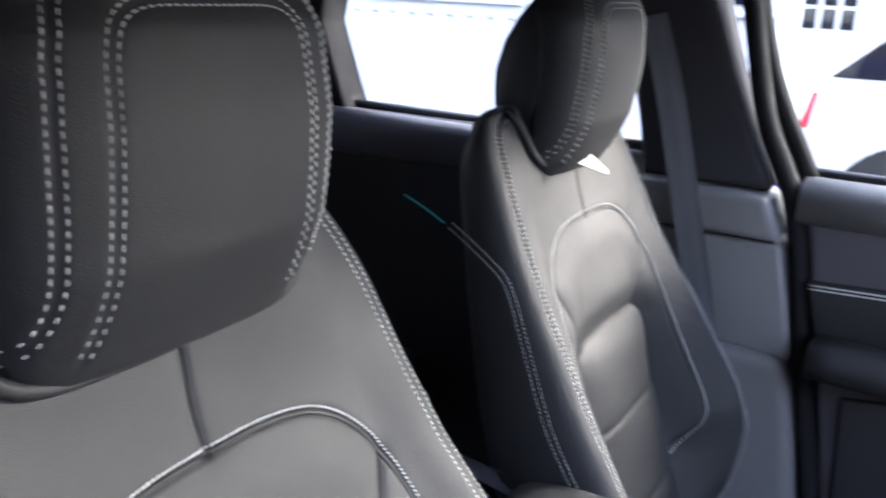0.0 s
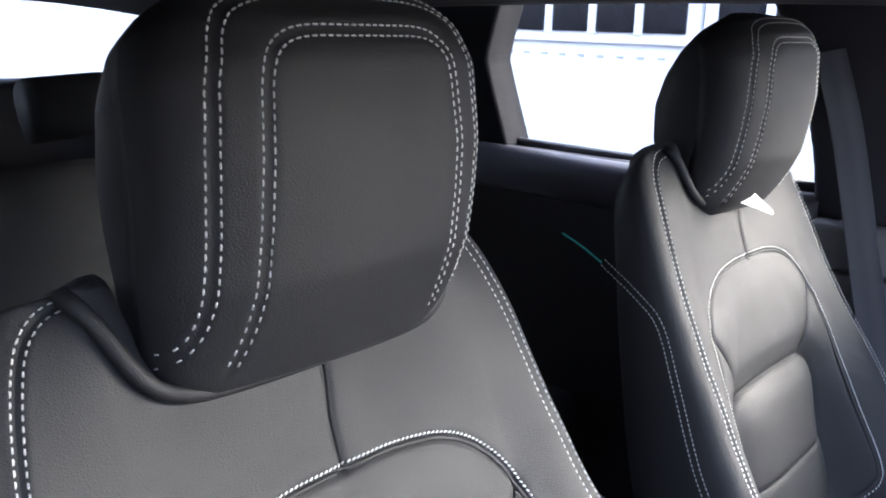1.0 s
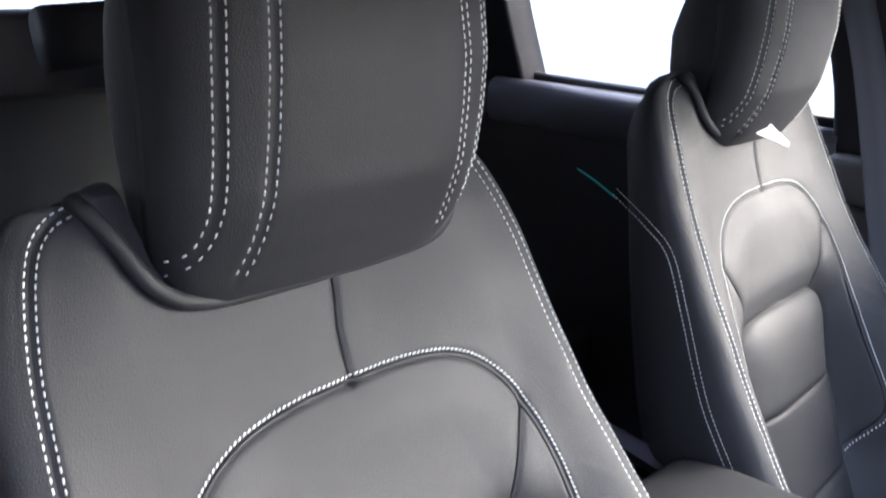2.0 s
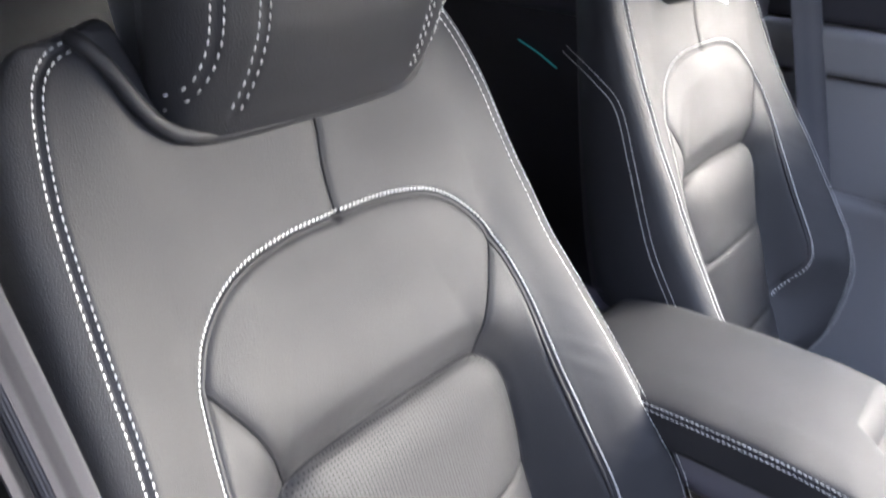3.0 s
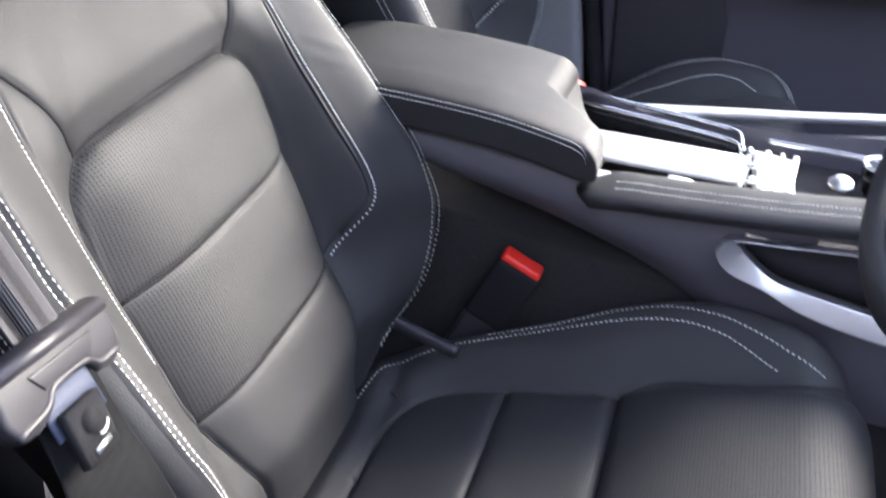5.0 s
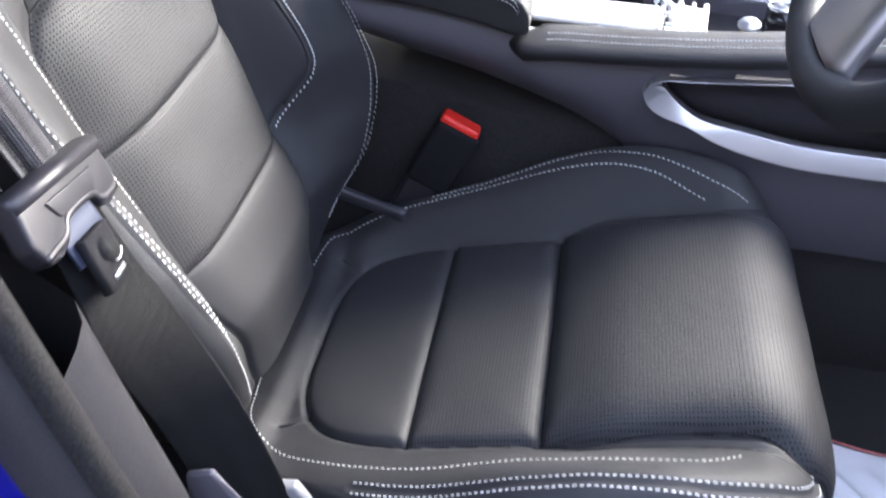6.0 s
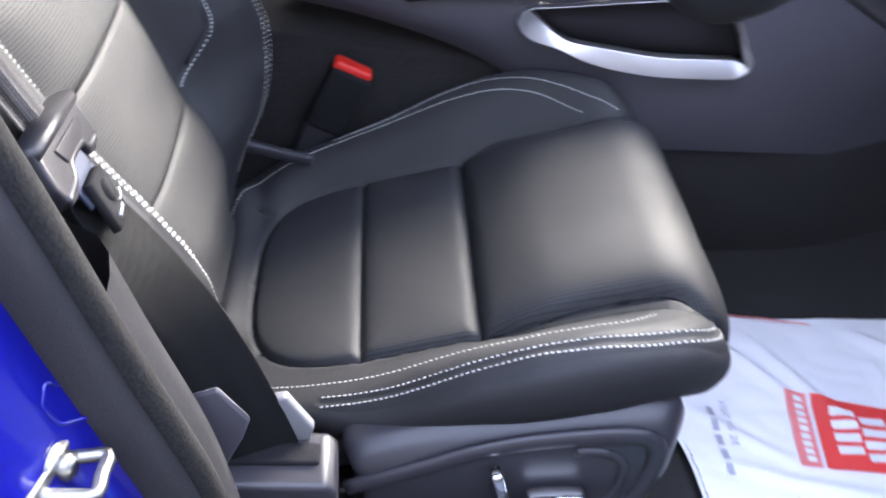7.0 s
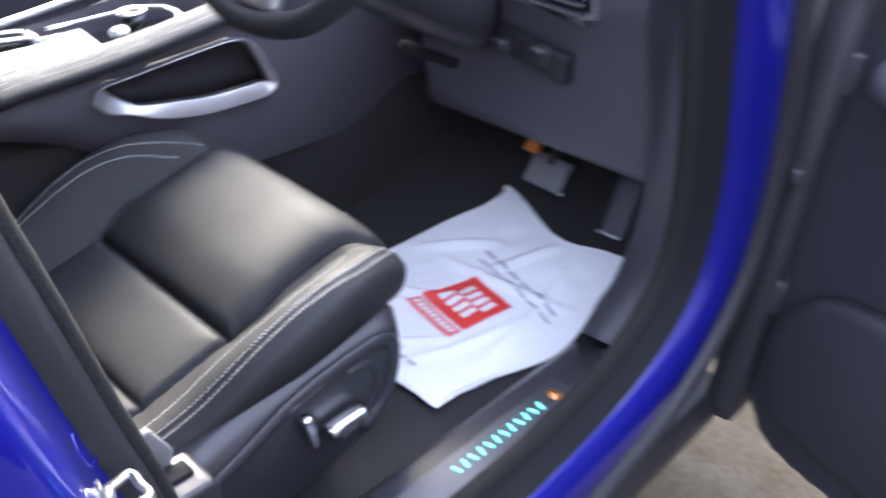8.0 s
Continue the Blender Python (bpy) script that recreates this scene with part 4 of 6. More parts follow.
jamb = part("pillar_jamb", strip([pillar(-0.768, -0.050), pillar(-0.774, -0.056), pillar(-0.79, -0.062), pillar(-0.82, -0.070), pillar(-0.85, -0.082), pillar(-0.868, -0.10), pillar(-0.878, -0.14), pillar(-0.885, -0.3), pillar(-0.885, -0.9)]), PAINT, car, "glossy blue painted pillar and rear door skin")
stk = thing("door_striker", (-0.105, -0.795, 0.79), "zinc steel door striker bolted to the blue pillar", "door striker")
part("plate", disc((-0.105, -0.795, 0.790), (1, -0.25, 0), 0.019, 0.006, 28), STEEL, stk)
part("plate_lower", box((-0.107, -0.803, 0.788), (0.008, 0.044, 0.026), (0, 0, -14), 0.003), STEEL, stk)
part("bolt", disc((-0.099, -0.795, 0.791), (1, -0.25, 0), 0.009, 0.010, 6, 0.001), STEEL, stk)
part("loop", tube(spline([(-0.113, -0.791, 0.79), (-0.0896, -0.7877, 0.79), (-0.077, -0.7872, 0.79), (-0.0775, -0.8005, 0.79), (-0.078, -0.8138, 0.79), (-0.0904, -0.815, 0.79), (-0.109, -0.815, 0.79)], 0.004), 0.0045, 12), STEEL, stk)
corner = np.array([(-0.1065, -0.774, 0.840), (-0.096, -0.766, 0.828), (-0.0885, -0.767, 0.802), (-0.1015, -0.7815, 0.8115), (-0.1075, -0.7835, 0.830)])
edge_ = np.concatenate([[a_ + (b_ - a_) * k for k in (0.14, 0.5, 0.86)] for a_, b_ in zip(corner, np.roll(corner, -1, 0))])
part("pressed_recess", tube(spline(edge_, 0.002, closed=True), 0.0013, 8, closed=True), PAINT, jamb)

# roof, headliner and glass frames
part("roof_lining", loft([[(x, y, 1.46 - 0.05 * (y / 0.6) ** 2 - 0.06 * ((x + 0.5) / 1.4) ** 2) for y in np.linspace(-0.60, 0.60, 13)] for x in np.linspace(-1.95, 0.34, 25)], caps=False), FABRIC, car, "dark headliner")
part("roof_panel", loft([[(x, y, 1.53 - 0.07 * (y / 0.7) ** 2 - 0.06 * ((x + 0.5) / 1.4) ** 2) for y in np.linspace(-0.70, 0.70, 13)] for x in np.linspace(-2.05, 0.38, 25)], caps=False), PAINT, car)
for y in (-1, 1):
    part("roof_rail_trim", sweep(spline([(-1.95, 0.60 * y, 1.38), (-1.2, 0.63 * y, 1.44), (-0.3, 0.645 * y, 1.455), (0.20, 0.645 * y, 1.43), (0.36, 0.645 * y, 1.40)], 0.05), ring(0.055, 0.05, 12, 3)), FABRIC, car)
    part("windscreen_pillar", sweep(spline([(0.34, 0.655 * y, 1.40), (0.85, 0.68 * y, 1.16), (1.2, 0.70 * y, 1.00)], 0.05), ring(0.05, 0.045, 12, 3)), FABRIC, car)
screen = part("windscreen", loft([[(0.37 + 0.88 * t, y * (1 + 0.05 * t), 1.41 - 0.40 * t - 0.03 * (y / 0.6) ** 2) for y in np.linspace(-0.62, 0.62, 9)] for t in np.linspace(0, 1, 7)], caps=False), GLASS, car, "clear windscreen")
screen.visible_shadow = False

# passenger side: beltline, pillars and doors, seen from inside
ps = thing("rear_door", (-0.70, 0.76, 0.40), "dark trimmed rear passenger door with window", "car door")
part("door_panel", prism(arc([(-1.12, 0.40), (-1.12, 0.8), (-1.06, 1.03), (-1.0, 1.115)], 0.05) + [(-0.34, 1.105), (-0.28, 0.40)], "y", 0.70, 0.82, 0.012, 3), DARK, ps, "black door panel")
part("upper_pad", sweep([(-1.02, 0.715, 1.085), (-0.7, 0.715, 1.08), (-0.33, 0.715, 1.072)], ring(0.035, 0.045, 14, 3)), PLASTIC, ps, "soft dark top pad")
part("window_seal", sweep([(-1.0, 0.765, 1.130), (-0.7, 0.765, 1.126), (-0.33, 0.765, 1.118)], ring(0.012, 0.010, 10, 3)), DARK, ps)
part("ambient_strip", tube(spline([(-0.80, 0.697, 0.976), (-0.755, 0.697, 0.958), (-0.71, 0.697, 0.935)], 0.01), 0.0018, 6), TEALLINE, ps, "thin teal ambient light line")
part("rear_frame", prism(arc([(-0.955, 1.12), (-1.01, 1.27), (-1.015, 1.31), (-0.985, 1.42), (-0.965, 1.47)], 0.02) + [(-1.55, 1.47), (-1.55, 1.10)], "y", 0.715, 0.80, 0.008), FELT, ps)
pane = part("window_pane", box((-0.68, 0.775, 1.28), (0.75, 0.004, 0.36), (0, 0, 0), 0), GLASS, ps, "clear side window", False)
pane.visible_shadow = False
pb = thing("centre_pillar_trim", (-0.22, 0.72, 0.40), "dark grey plastic pillar trim with stepped panels", "pillar trim", kind="structure")
part("upper_cover", prism(arc([(-0.335, 1.085), (-0.355, 1.20), (-0.40, 1.33), (-0.46, 1.45)], 0.03) + arc([(-0.27, 1.45), (-0.235, 1.33), (-0.185, 1.20), (-0.125, 1.085)], 0.03), "y", 0.69, 0.82, 0.016, 3), FABRIC, pb, "dark upper pillar cover")
part("step_cover", prism([(-0.33, 1.012), (-0.335, 1.088), (-0.128, 1.082), (-0.098, 1.01)], "y", 0.665, 0.78, 0.016, 3), GREY, pb)
part("lower_cover", prism([(-0.32, 0.84), (-0.33, 1.008), (-0.10, 1.006), (-0.075, 0.90), (-0.06, 0.82)], "y", 0.675, 0.78, 0.010, 3), GREY, pb)
part("foot_cover", prism(arc([(-0.35, 0.42), (-0.345, 0.62), (-0.335, 0.842)], 0.05) + arc([(-0.066, 0.826), (-0.035, 0.70), (-0.01, 0.55), (0.02, 0.42)], 0.05), "y", 0.655, 0.78, 0.022, 4), GREY, pb)
part("door_gap_seal", sweep(spline([(-0.205, 0.715, 1.40), (-0.155, 0.715, 1.20), (-0.095, 0.715, 1.07), (-0.055, 0.715, 0.88), (-0.012, 0.70, 0.66), (0.03, 0.70, 0.45)], 0.03), ring(0.016, 0.024, 10), up=(0, 1, 0)), FELT, pb, "black door seal")
pd = thing("passenger_door", (0.45, 0.76, 0.40), "dark trimmed front passenger door with stitched panel", "car door")
part("door_panel", prism([(-0.075, 1.06), (-0.02, 0.80), (0.045, 0.42), (0.98, 0.42), (0.98, 1.06)], "y", 0.70, 0.84, 0.014, 3), PLASTIC, pd, "black door panel")
part("upper_pad", sweep([(-0.085, 0.735, 1.072), (0.35, 0.735, 1.070), (0.95, 0.73, 1.062)], ring(0.055, 0.036, 16, 2.6)), GREY, pd, "soft grey top pad")
part("window_seal", sweep([(-0.10, 0.785, 1.106), (0.35, 0.785, 1.104), (0.95, 0.78, 1.096)], ring(0.012, 0.010, 10, 3)), DARK, pd)
part("frame_edge", sweep(spline([(-0.205, 0.76, 1.40), (-0.16, 0.765, 1.25), (-0.085, 0.77, 1.10)], 0.03), ring(0.016, 0.024, 12, 3), up=(0, 1, 0)), FELT, pd, "dark window frame edge")
insert = part("leather_insert", prism(arc([(-0.055, 0.955), (0.1, 0.962), (0.4, 0.972), (0.9, 0.985)], 0.06) + [(0.92, 0.875), (0.4, 0.862), (-0.03, 0.865)], "y", 0.688, 0.72, 0.006), LEATHER, pd, "stitched leather insert")
part("stitching", tube(spline([(-0.05, 0.6865, 0.950), (0.1, 0.6865, 0.956), (0.4, 0.6865, 0.966), (0.9, 0.6865, 0.979)], 0.02), 0.0012, 6), THREAD, insert)
part("stitching", tube(spline([(-0.05, 0.6865, 0.944), (0.1, 0.6865, 0.950), (0.4, 0.6865, 0.960), (0.9, 0.6865, 0.973)], 0.02), 0.0012, 6), THREAD, insert)
part("armrest", sweep(spline([(-0.03, 0.665, 0.845), (0.15, 0.655, 0.845), (0.45, 0.65, 0.855), (0.7, 0.66, 0.90)], 0.04), ring(0.045, 0.032, 16, 2.6)), LEATHER, pd, "padded dark armrest")
part("speaker_panel", prism(arc([(0.02, 0.775), (0.12, 0.785), (0.19, 0.775), (0.222, 0.74), (0.232, 0.66), (0.235, 0.45)], 0.03) + [(0.045, 0.45)], "y", 0.692, 0.72, 0.006), DARK, pd, "dark grey lower door panel")
pane = part("window_pane", box((0.42, 0.79, 1.24), (1.08, 0.004, 0.29), (0, 0, 0), 0), GLASS, pd, "clear side window", False)
pane.visible_shadow = False

# rear of the cabin
part("tail_frame_lower", box((-1.88, 0.0, 1.08), (0.10, 1.30, 0.28), (0, 0, 0), 0.02), FABRIC, car)
for y in (-1, 1):
    part("tail_pillar", prism([(0.375 * y, 1.20), (0.47 * y, 1.285), (0.525 * y, 1.345), (0.50 * y, 1.385), (0.45 * y, 1.42), (0.80 * y, 1.46), (0.80 * y, 1.20)], "x", -1.94, -1.86, 0.006), FABRIC, car)
    part("quarter_trim", box((-1.62, 0.70 * y, 1.15), (0.60, 0.08, 0.75), (0, 0, 0), 0.03), FABRIC, car)
    part("quarter_lower", box((-1.3, 0.75 * y, 0.75), (1.3, 0.06, 0.75), (0, 0, 0), 0.02), DARK, car)
part("tail_frame_upper", box((-1.90, 0.0, 1.44), (0.14, 1.30, 0.07), (0, 0, 0), 0.02), FABRIC, car)
bench = thing("rear_bench", (-1.05, 0.0, 0.40), "black leather rear bench seat with low headrests", "rear seat")
part("backrest", sweep([(-1.22, -0.62, 0.84), (-1.22, 0.0, 0.84), (-1.22, 0.62, 0.84)], ring(0.085, 0.30, 24, 4), up=(-0.35, 0, 1)), REARSHADE, bench)
part("cushion", box((-0.92, 0.0, 0.58), (0.52, 1.26, 0.22), (0, -6, 0), 0.06, 4), REARSHADE, bench)
for y, up_ in ((-0.36, 0.0), (0.035, 0.048), (0.38, 0.0)):
    part("headrest", sweep([(-1.315, y - 0.115, 1.162 + up_), (-1.315, y, 1.168 + up_), (-1.315, y + 0.115, 1.162 + up_)], ring(0.045, 0.052, 16, 3), up=(-0.3, 0, 1)), REARSHADE, bench)
# small curved beige piece at the headliner edge, nature unknown
cat = thing("beige_piece", (-1.20, 0.655, 1.365), "small pale beige piece on the headliner edge", "coat hook")
part("hook", sweep(spline([(-1.225, 0.655, 1.385), (-1.20, 0.64, 1.37), (-1.175, 0.655, 1.352)], 0.006), ring(0.010, 0.014, 10)), BEIGE, cat)

# dashboard, knee panel, pedals, steering wheel
dash = thing("dashboard", (0.95, 0.0, 0.55), "dark soft plastic dashboard with knee panel and silver vent", "dashboard")
part("knee_panel", loft([[(x, y, z + 0.02 * k / 8) for x, z in arc([(0.90, 0.60), (0.855, 0.625), (0.845, 0.68), (0.825, 0.76), (0.79, 0.84), (0.76, 0.92), (0.80, 1.00), (0.95, 1.04)], 0.03)] for k, y in enumerate(np.linspace(-0.20, -0.70, 9))], caps=False), PLASTIC, dash, "dark grey knee panel")
part("dash_body", prism([(0.84, 0.86), (0.78, 0.94), (0.82, 1.02), (1.00, 1.05), (1.28, 1.02), (1.28, 0.70), (1.0, 0.72)], "y", -0.72, 0.74, 0.02, 3), PLASTIC, dash, "soft black dash top")
part("passenger_fascia", prism([(0.95, 0.60), (0.86, 0.66), (0.80, 0.88), (0.90, 0.95), (1.1, 0.9), (1.1, 0.62)], "y", 0.16, 0.72, 0.02, 3), PLASTIC, dash)
vent = part("side_vent", box((0.765, -0.475, 0.915), (0.02, 0.19, 0.055), (10, -22, 0), 0.006), GLOSS, dash, "black slatted air vent")
part("vent_trim", tube(spline([(0.775, -0.385, 0.888), (0.772, -0.48, 0.890), (0.765, -0.575, 0.897), (0.755, -0.588, 0.91), (0.74, -0.588, 0.945)], 0.01), 0.0045, 8), SATIN, vent, "silver vent surround")
for k in range(3):
    part("slat", box((0.757, -0.475, 0.900 + 0.014 * k), (0.018, 0.18, 0.004), (0, -30, 0), 0.001), DARK, vent)
swp = part("switch_panel", box((0.803, -0.445, 0.805), (0.02, 0.165, 0.058), (9, -18, 0), 0.008, 3), DARK, dash, "black lighting switch panel")
part("dial", disc((0.790, -0.402, 0.803), (-1, 0, 0.3), 0.017, 0.014), DARK, swp)
part("dial", disc((0.788, -0.480, 0.812), (-1, 0, 0.3), 0.020, 0.014), DARK, swp)
part("dial_mark", box((0.781, -0.480, 0.818), (0.003, 0.020, 0.004), (9, -18, 0), 0.001), GREY, swp)
part("dial_mark", box((0.783, -0.402, 0.809), (0.003, 0.020, 0.004), (9, -18, 0), 0.001), GREY, swp)
part("column_cover", sweep(spline([(0.44, -0.355, 1.0), (0.60, -0.355, 0.915), (0.76, -0.355, 0.84)], 0.03), ring(0.062, 0.048, 16, 3)), DARK, dash, "black steering column cover")
part("lower_lever", box((0.70, -0.335, 0.785), (0.11, 0.04, 0.018), (0, 25, 0), 0.006), FELT, dash)
wheel = thing("steering_wheel", (0.46, -0.355, 1.06), "black leather steering wheel with silver lower spoke", "steering wheel")
wa = radians(24)
wc, wx, wy = np.array([0.420, -0.355, 1.075]), np.array([0, 1.0, 0]), np.array([math.sin(wa), 0, math.cos(wa)])
rimpts = [wc + wx * 0.182 * math.cos(t) + wy * (0.178 * math.sin(t) if math.sin(t) > -0.86 else -0.153 - 0.02 * (abs(math.sin(t)) - 0.86) / 0.14) for t in np.linspace(0, 2 * math.pi, 72, endpoint=False)]
part("rim", tube(np.array(rimpts), 0.0165, 14, closed=True), LEATHER, wheel, "black leather rim")
hubn = np.cross(wx, wy)
part("hub", disc(wc + hubn * 0.02, hubn, 0.075, 0.05, 32, 0.015), DARK, wheel)
part("spoke", sweep(spline([wc - wy * 0.05, wc - wy * 0.10 - hubn * 0.004, wc - wy * 0.155], 0.01), ring(0.052, 0.012, 14, 3), up=tuple(hubn)), SATIN, wheel, "satin silver lower spoke")
part("spoke_trim", tube(spline([wc - wy * 0.06 + wx * 0.036, wc - wy * 0.135 + wx * 0.030, wc - wy * 0.147, wc - wy * 0.135 - wx * 0.030, wc - wy * 0.06 - wx * 0.036], 0.006), 0.006, 8), CHROME, wheel, "chrome lower spoke trim")
for k in (-1, 1):
    part("side_spoke", sweep(spline([wc + wx * 0.06 * k, wc + wx * 0.12 * k - wy * 0.01, wc + wx * 0.175 * k - wy * 0.01], 0.01), ring(0.024, 0.012, 12, 3), up=tuple(hubn)), DARK, wheel)
brake = thing("brake_pedal", (1.0, -0.40, 0.50), "black rubber brake pedal with pale worn edge", "pedal")
part("pad", box((0.985, -0.395, 0.505), (0.012, 0.085, 0.062), (0, 35, 0), 0.006, 3), GREY, brake)
part("edge_trim", box((0.977, -0.395, 0.477), (0.006, 0.088, 0.006), (0, 35, 0), 0.002), SATIN, brake)
part("arm", tube(spline([(0.99, -0.395, 0.52), (1.03, -0.395, 0.60), (1.05, -0.395, 0.72)], 0.02), 0.008), DARK, brake)
# small amber block at the upper corner of the brake pad
part("clip", box((0.983, -0.355, 0.545), (0.012, 0.030, 0.022), (0, 35, 0), 0.003), ORANGE, brake, "small amber block")
gas = thing("accelerator_pedal", (1.0, -0.56, 0.48), "slim black accelerator pedal with pale lower edge", "pedal")
part("pad", box((1.0, -0.555, 0.495), (0.012, 0.045, 0.11), (0, 28, 6), 0.006, 3), PLASTIC, gas)
part("edge_trim", box((0.972, -0.553, 0.446), (0.006, 0.046, 0.006), (0, 28, 6), 0.002), SATIN, gas)

# ---- centre console ----
con = thing("centre_console", (0.15, 0.0, 0.36), "dark plastic centre console with padded armrest, grab recess and bright trim", "centre console")
side_low = arc([(-0.40, 0.84), (-0.20, 0.80), (-0.06, 0.765), (0.08, 0.735), (0.22, 0.685), (0.33, 0.60), (0.42, 0.556), (0.55, 0.553), (0.80, 0.545), (1.05, 0.525)], 0.03)
part("tunnel", prism([(-0.45, 0.34), (-0.45, 0.74), (1.1, 0.60), (1.1, 0.34)], "y", -0.085, 0.085, 0.01), CARPET, con, "black carpeted tunnel side")


def console_side():
    """A side skin with a hole for the grab recess, built as a grid between its lower and upper edge lines."""
    low = np.array(side_low)
    xs = np.linspace(-0.40, 1.05, 146)
    lo = np.interp(xs, low[:, 0], low[:, 1])
    hi = np.interp(xs, [-0.40, -0.10, 0.08, 0.14, 0.30, 0.47, 0.60, 0.80, 1.05], [0.842, 0.822, 0.806, 0.788, 0.795, 0.815, 0.84, 0.90, 0.96])
    return xs, lo, hi


grab = spline([(0.266, 0.763), (0.272, 0.746), (0.299, 0.730), (0.349, 0.711), (0.43, 0.697), (0.50, 0.695), (0.554, 0.697), (0.564, 0.705), (0.553, 0.728), (0.532, 0.765), (0.515, 0.782), (0.48, 0.789), (0.40, 0.782), (0.31, 0.772), (0.277, 0.769)], 0.008, closed=True)
for k, y in ((-1, -0.105), (1, 0.105)):
    bm = bmesh.new()
    xs, lo, hi = console_side()
    m = 22
    gv = []
    for i, x in enumerate(xs):
        col = []
        for j in range(m + 1):
            t = j / m
            z = lo[i] + (hi[i] - lo[i]) * t
            bulge = 0.010 * math.sin(math.pi * min(1, t * 1.1)) - 0.035 * max(0, (x - 0.55) / 0.5) ** 1.5 - 0.012 * (1 - t) ** 3
            col.append(bm.verts.new((x, y + k * bulge, z)))
        gv.append(col)
    for i in range(len(xs) - 1):
        for j in range(m):
            c = np.array([[(xs[i] + xs[i + 1]) / 2, (gv[i][j].co.z + gv[i + 1][j + 1].co.z) / 2]])
            if k < 0 and inside(c, grab)[0]:
                continue
            bm.faces.new((gv[i][j], gv[i + 1][j], gv[i + 1][j + 1], gv[i][j + 1]))
    bmesh.ops.recalc_face_normals(bm, faces=bm.faces[:])
    part("side_panel", bm, PLASTIC, con, "dark grey soft plastic side panel")
gp = np.stack([grab[:, 0], np.full(len(grab), -0.117), grab[:, 1]], 1)
wide = 0.0030 + 0.0085 * smoothstep(0.73, 0.70, grab[:, 1]) * smoothstep(0.565, 0.545, grab[:, 0]) + 0.0105 * smoothstep(0.33, 0.265, grab[:, 0]) * smoothstep(0.768, 0.757, grab[:, 1])
wide = np.minimum(wide, 0.0130)
rows = []
t = np.roll(gp, -1, 0) - np.roll(gp, 1, 0)
t /= np.linalg.norm(t, axis=1)[:, None]
inn = np.cross(t, np.array([0, 1.0, 0]))
for a_, b_ in ((-1.0, 0.005), (-0.98, -0.004), (-0.95, -0.0064), (-0.89, -0.0062), (0.88, 0.0042), (0.94, 0.0047), (0.975, 0.007), (1.0, 0.018)):
    rows.append(gp + inn * (wide * a_)[:, None] + np.array([0, b_, 0]))
rows = np.swapaxes(np.array(rows), 0, 1)
rows = np.concatenate([rows, rows[:1]])
part("grab_surround", loft(rows, caps=False), SATIN, con, "satin silver grab recess surround")
back = [np.stack([grab[:, 0], np.full(len(grab), y), grab[:, 1]], 1) for y in (-0.112, -0.100, -0.0865)]
bm = loft(np.array(back), closed=True, caps=False)
bm.verts.ensure_lookup_table()
bm.faces.new([bm.verts[2 * len(grab) + c] for c in range(len(grab))])
bmesh.ops.triangulate(bm, faces=[f for f in bm.faces if len(f.verts) > 4])
part("grab_recess", bm, FABRIC, con, "black open storage recess")

# armrest lid
armtop = table((-0.26, 0.852), (-0.18, 0.860), (-0.08, 0.861), (0.0, 0.857), (0.06, 0.848), (0.125, 0.834))


def armrest():
    """One padded lid whose driver's side reaches further forward."""
    rows, x0, y0, y1, thick = [], -0.25, -0.124, 0.090, 0.048
    for t in np.r_[np.linspace(0, 0.85, 40), np.linspace(0.86, 1.0, 26)]:
        row = []
        for a_, b_ in ring((y1 - y0) / 2, 0.5, 120, 10):
            y = (y0 + y1) / 2 + a_
            far = float(smoothstep(-0.062, -0.022, y))
            x1 = 0.120 - 0.062 * far
            x = x0 + (x1 - x0) * t
            e = max(0.0, (x - (x1 - 0.024)) / 0.024)
            end = math.sqrt(max(0.0, 1 - e * e)) * 0.8 + 0.2
            end *= 0.6 + 0.4 * math.sqrt(max(0.0, 1 - max(0.0, (0.25 - t) / 0.25) ** 2))
            crown = 0.006 * math.cos(math.pi * (y - 0.0) / 0.27) * (b_ > 0)
            row.append((x, y, armtop(x) - 0.004 - thick / 2 + b_ * thick * end - 0.3 * thick * (1 - end) * 0.5 + crown + 0.011 * float(smoothstep(0.03, -0.10, y))))
        rows.append(row)
    return part("armrest_lid", loft(rows, closed=True), LEATHER, con, "padded black leather armrest lid")


arm2 = armrest()


for dz in (0.0, -0.006):
    base = spline([(-0.20, -0.1240, 0.863 + dz), (-0.10, -0.1244, 0.864 + dz), (0.0, -0.1244, 0.860 + dz), (0.07, -0.1244, 0.850 + dz), (0.10, -0.1240, 0.841 + dz), (0.112 + dz * 0.4, -0.122, 0.817)], 0.0048)
    tn = np.gradient(base, axis=0)
    tn /= np.linalg.norm(tn, axis=1)[:, None]
    vs, fs = [], []
    for c, a_ in zip(base, tn):
        s_ = np.cross(a_, (0, -1.0, 0))
        kk = len(vs)
        nn_ = np.array([0, -1.0, 0])
        vs += [c - a_ * 0.0019, c - a_ * 0.001 + s_ * 0.0006, c - a_ * 0.001 + nn_ * 0.0012, c - a_ * 0.001 - s_ * 0.0006, c + a_ * 0.001 + s_ * 0.0006, c + a_ * 0.001 + nn_ * 0.0012, c + a_ * 0.001 - s_ * 0.0006, c + a_ * 0.0019]
        fs += [(kk, kk + 1, kk + 2), (kk, kk + 2, kk + 3), (kk + 1, kk + 4, kk + 5, kk + 2), (kk + 2, kk + 5, kk + 6, kk + 3), (kk + 4, kk + 7, kk + 5), (kk + 5, kk + 7, kk + 6)]
    part("stitching", from_arrays(vs, fs), THREAD, arm2, "pale grey stitching")
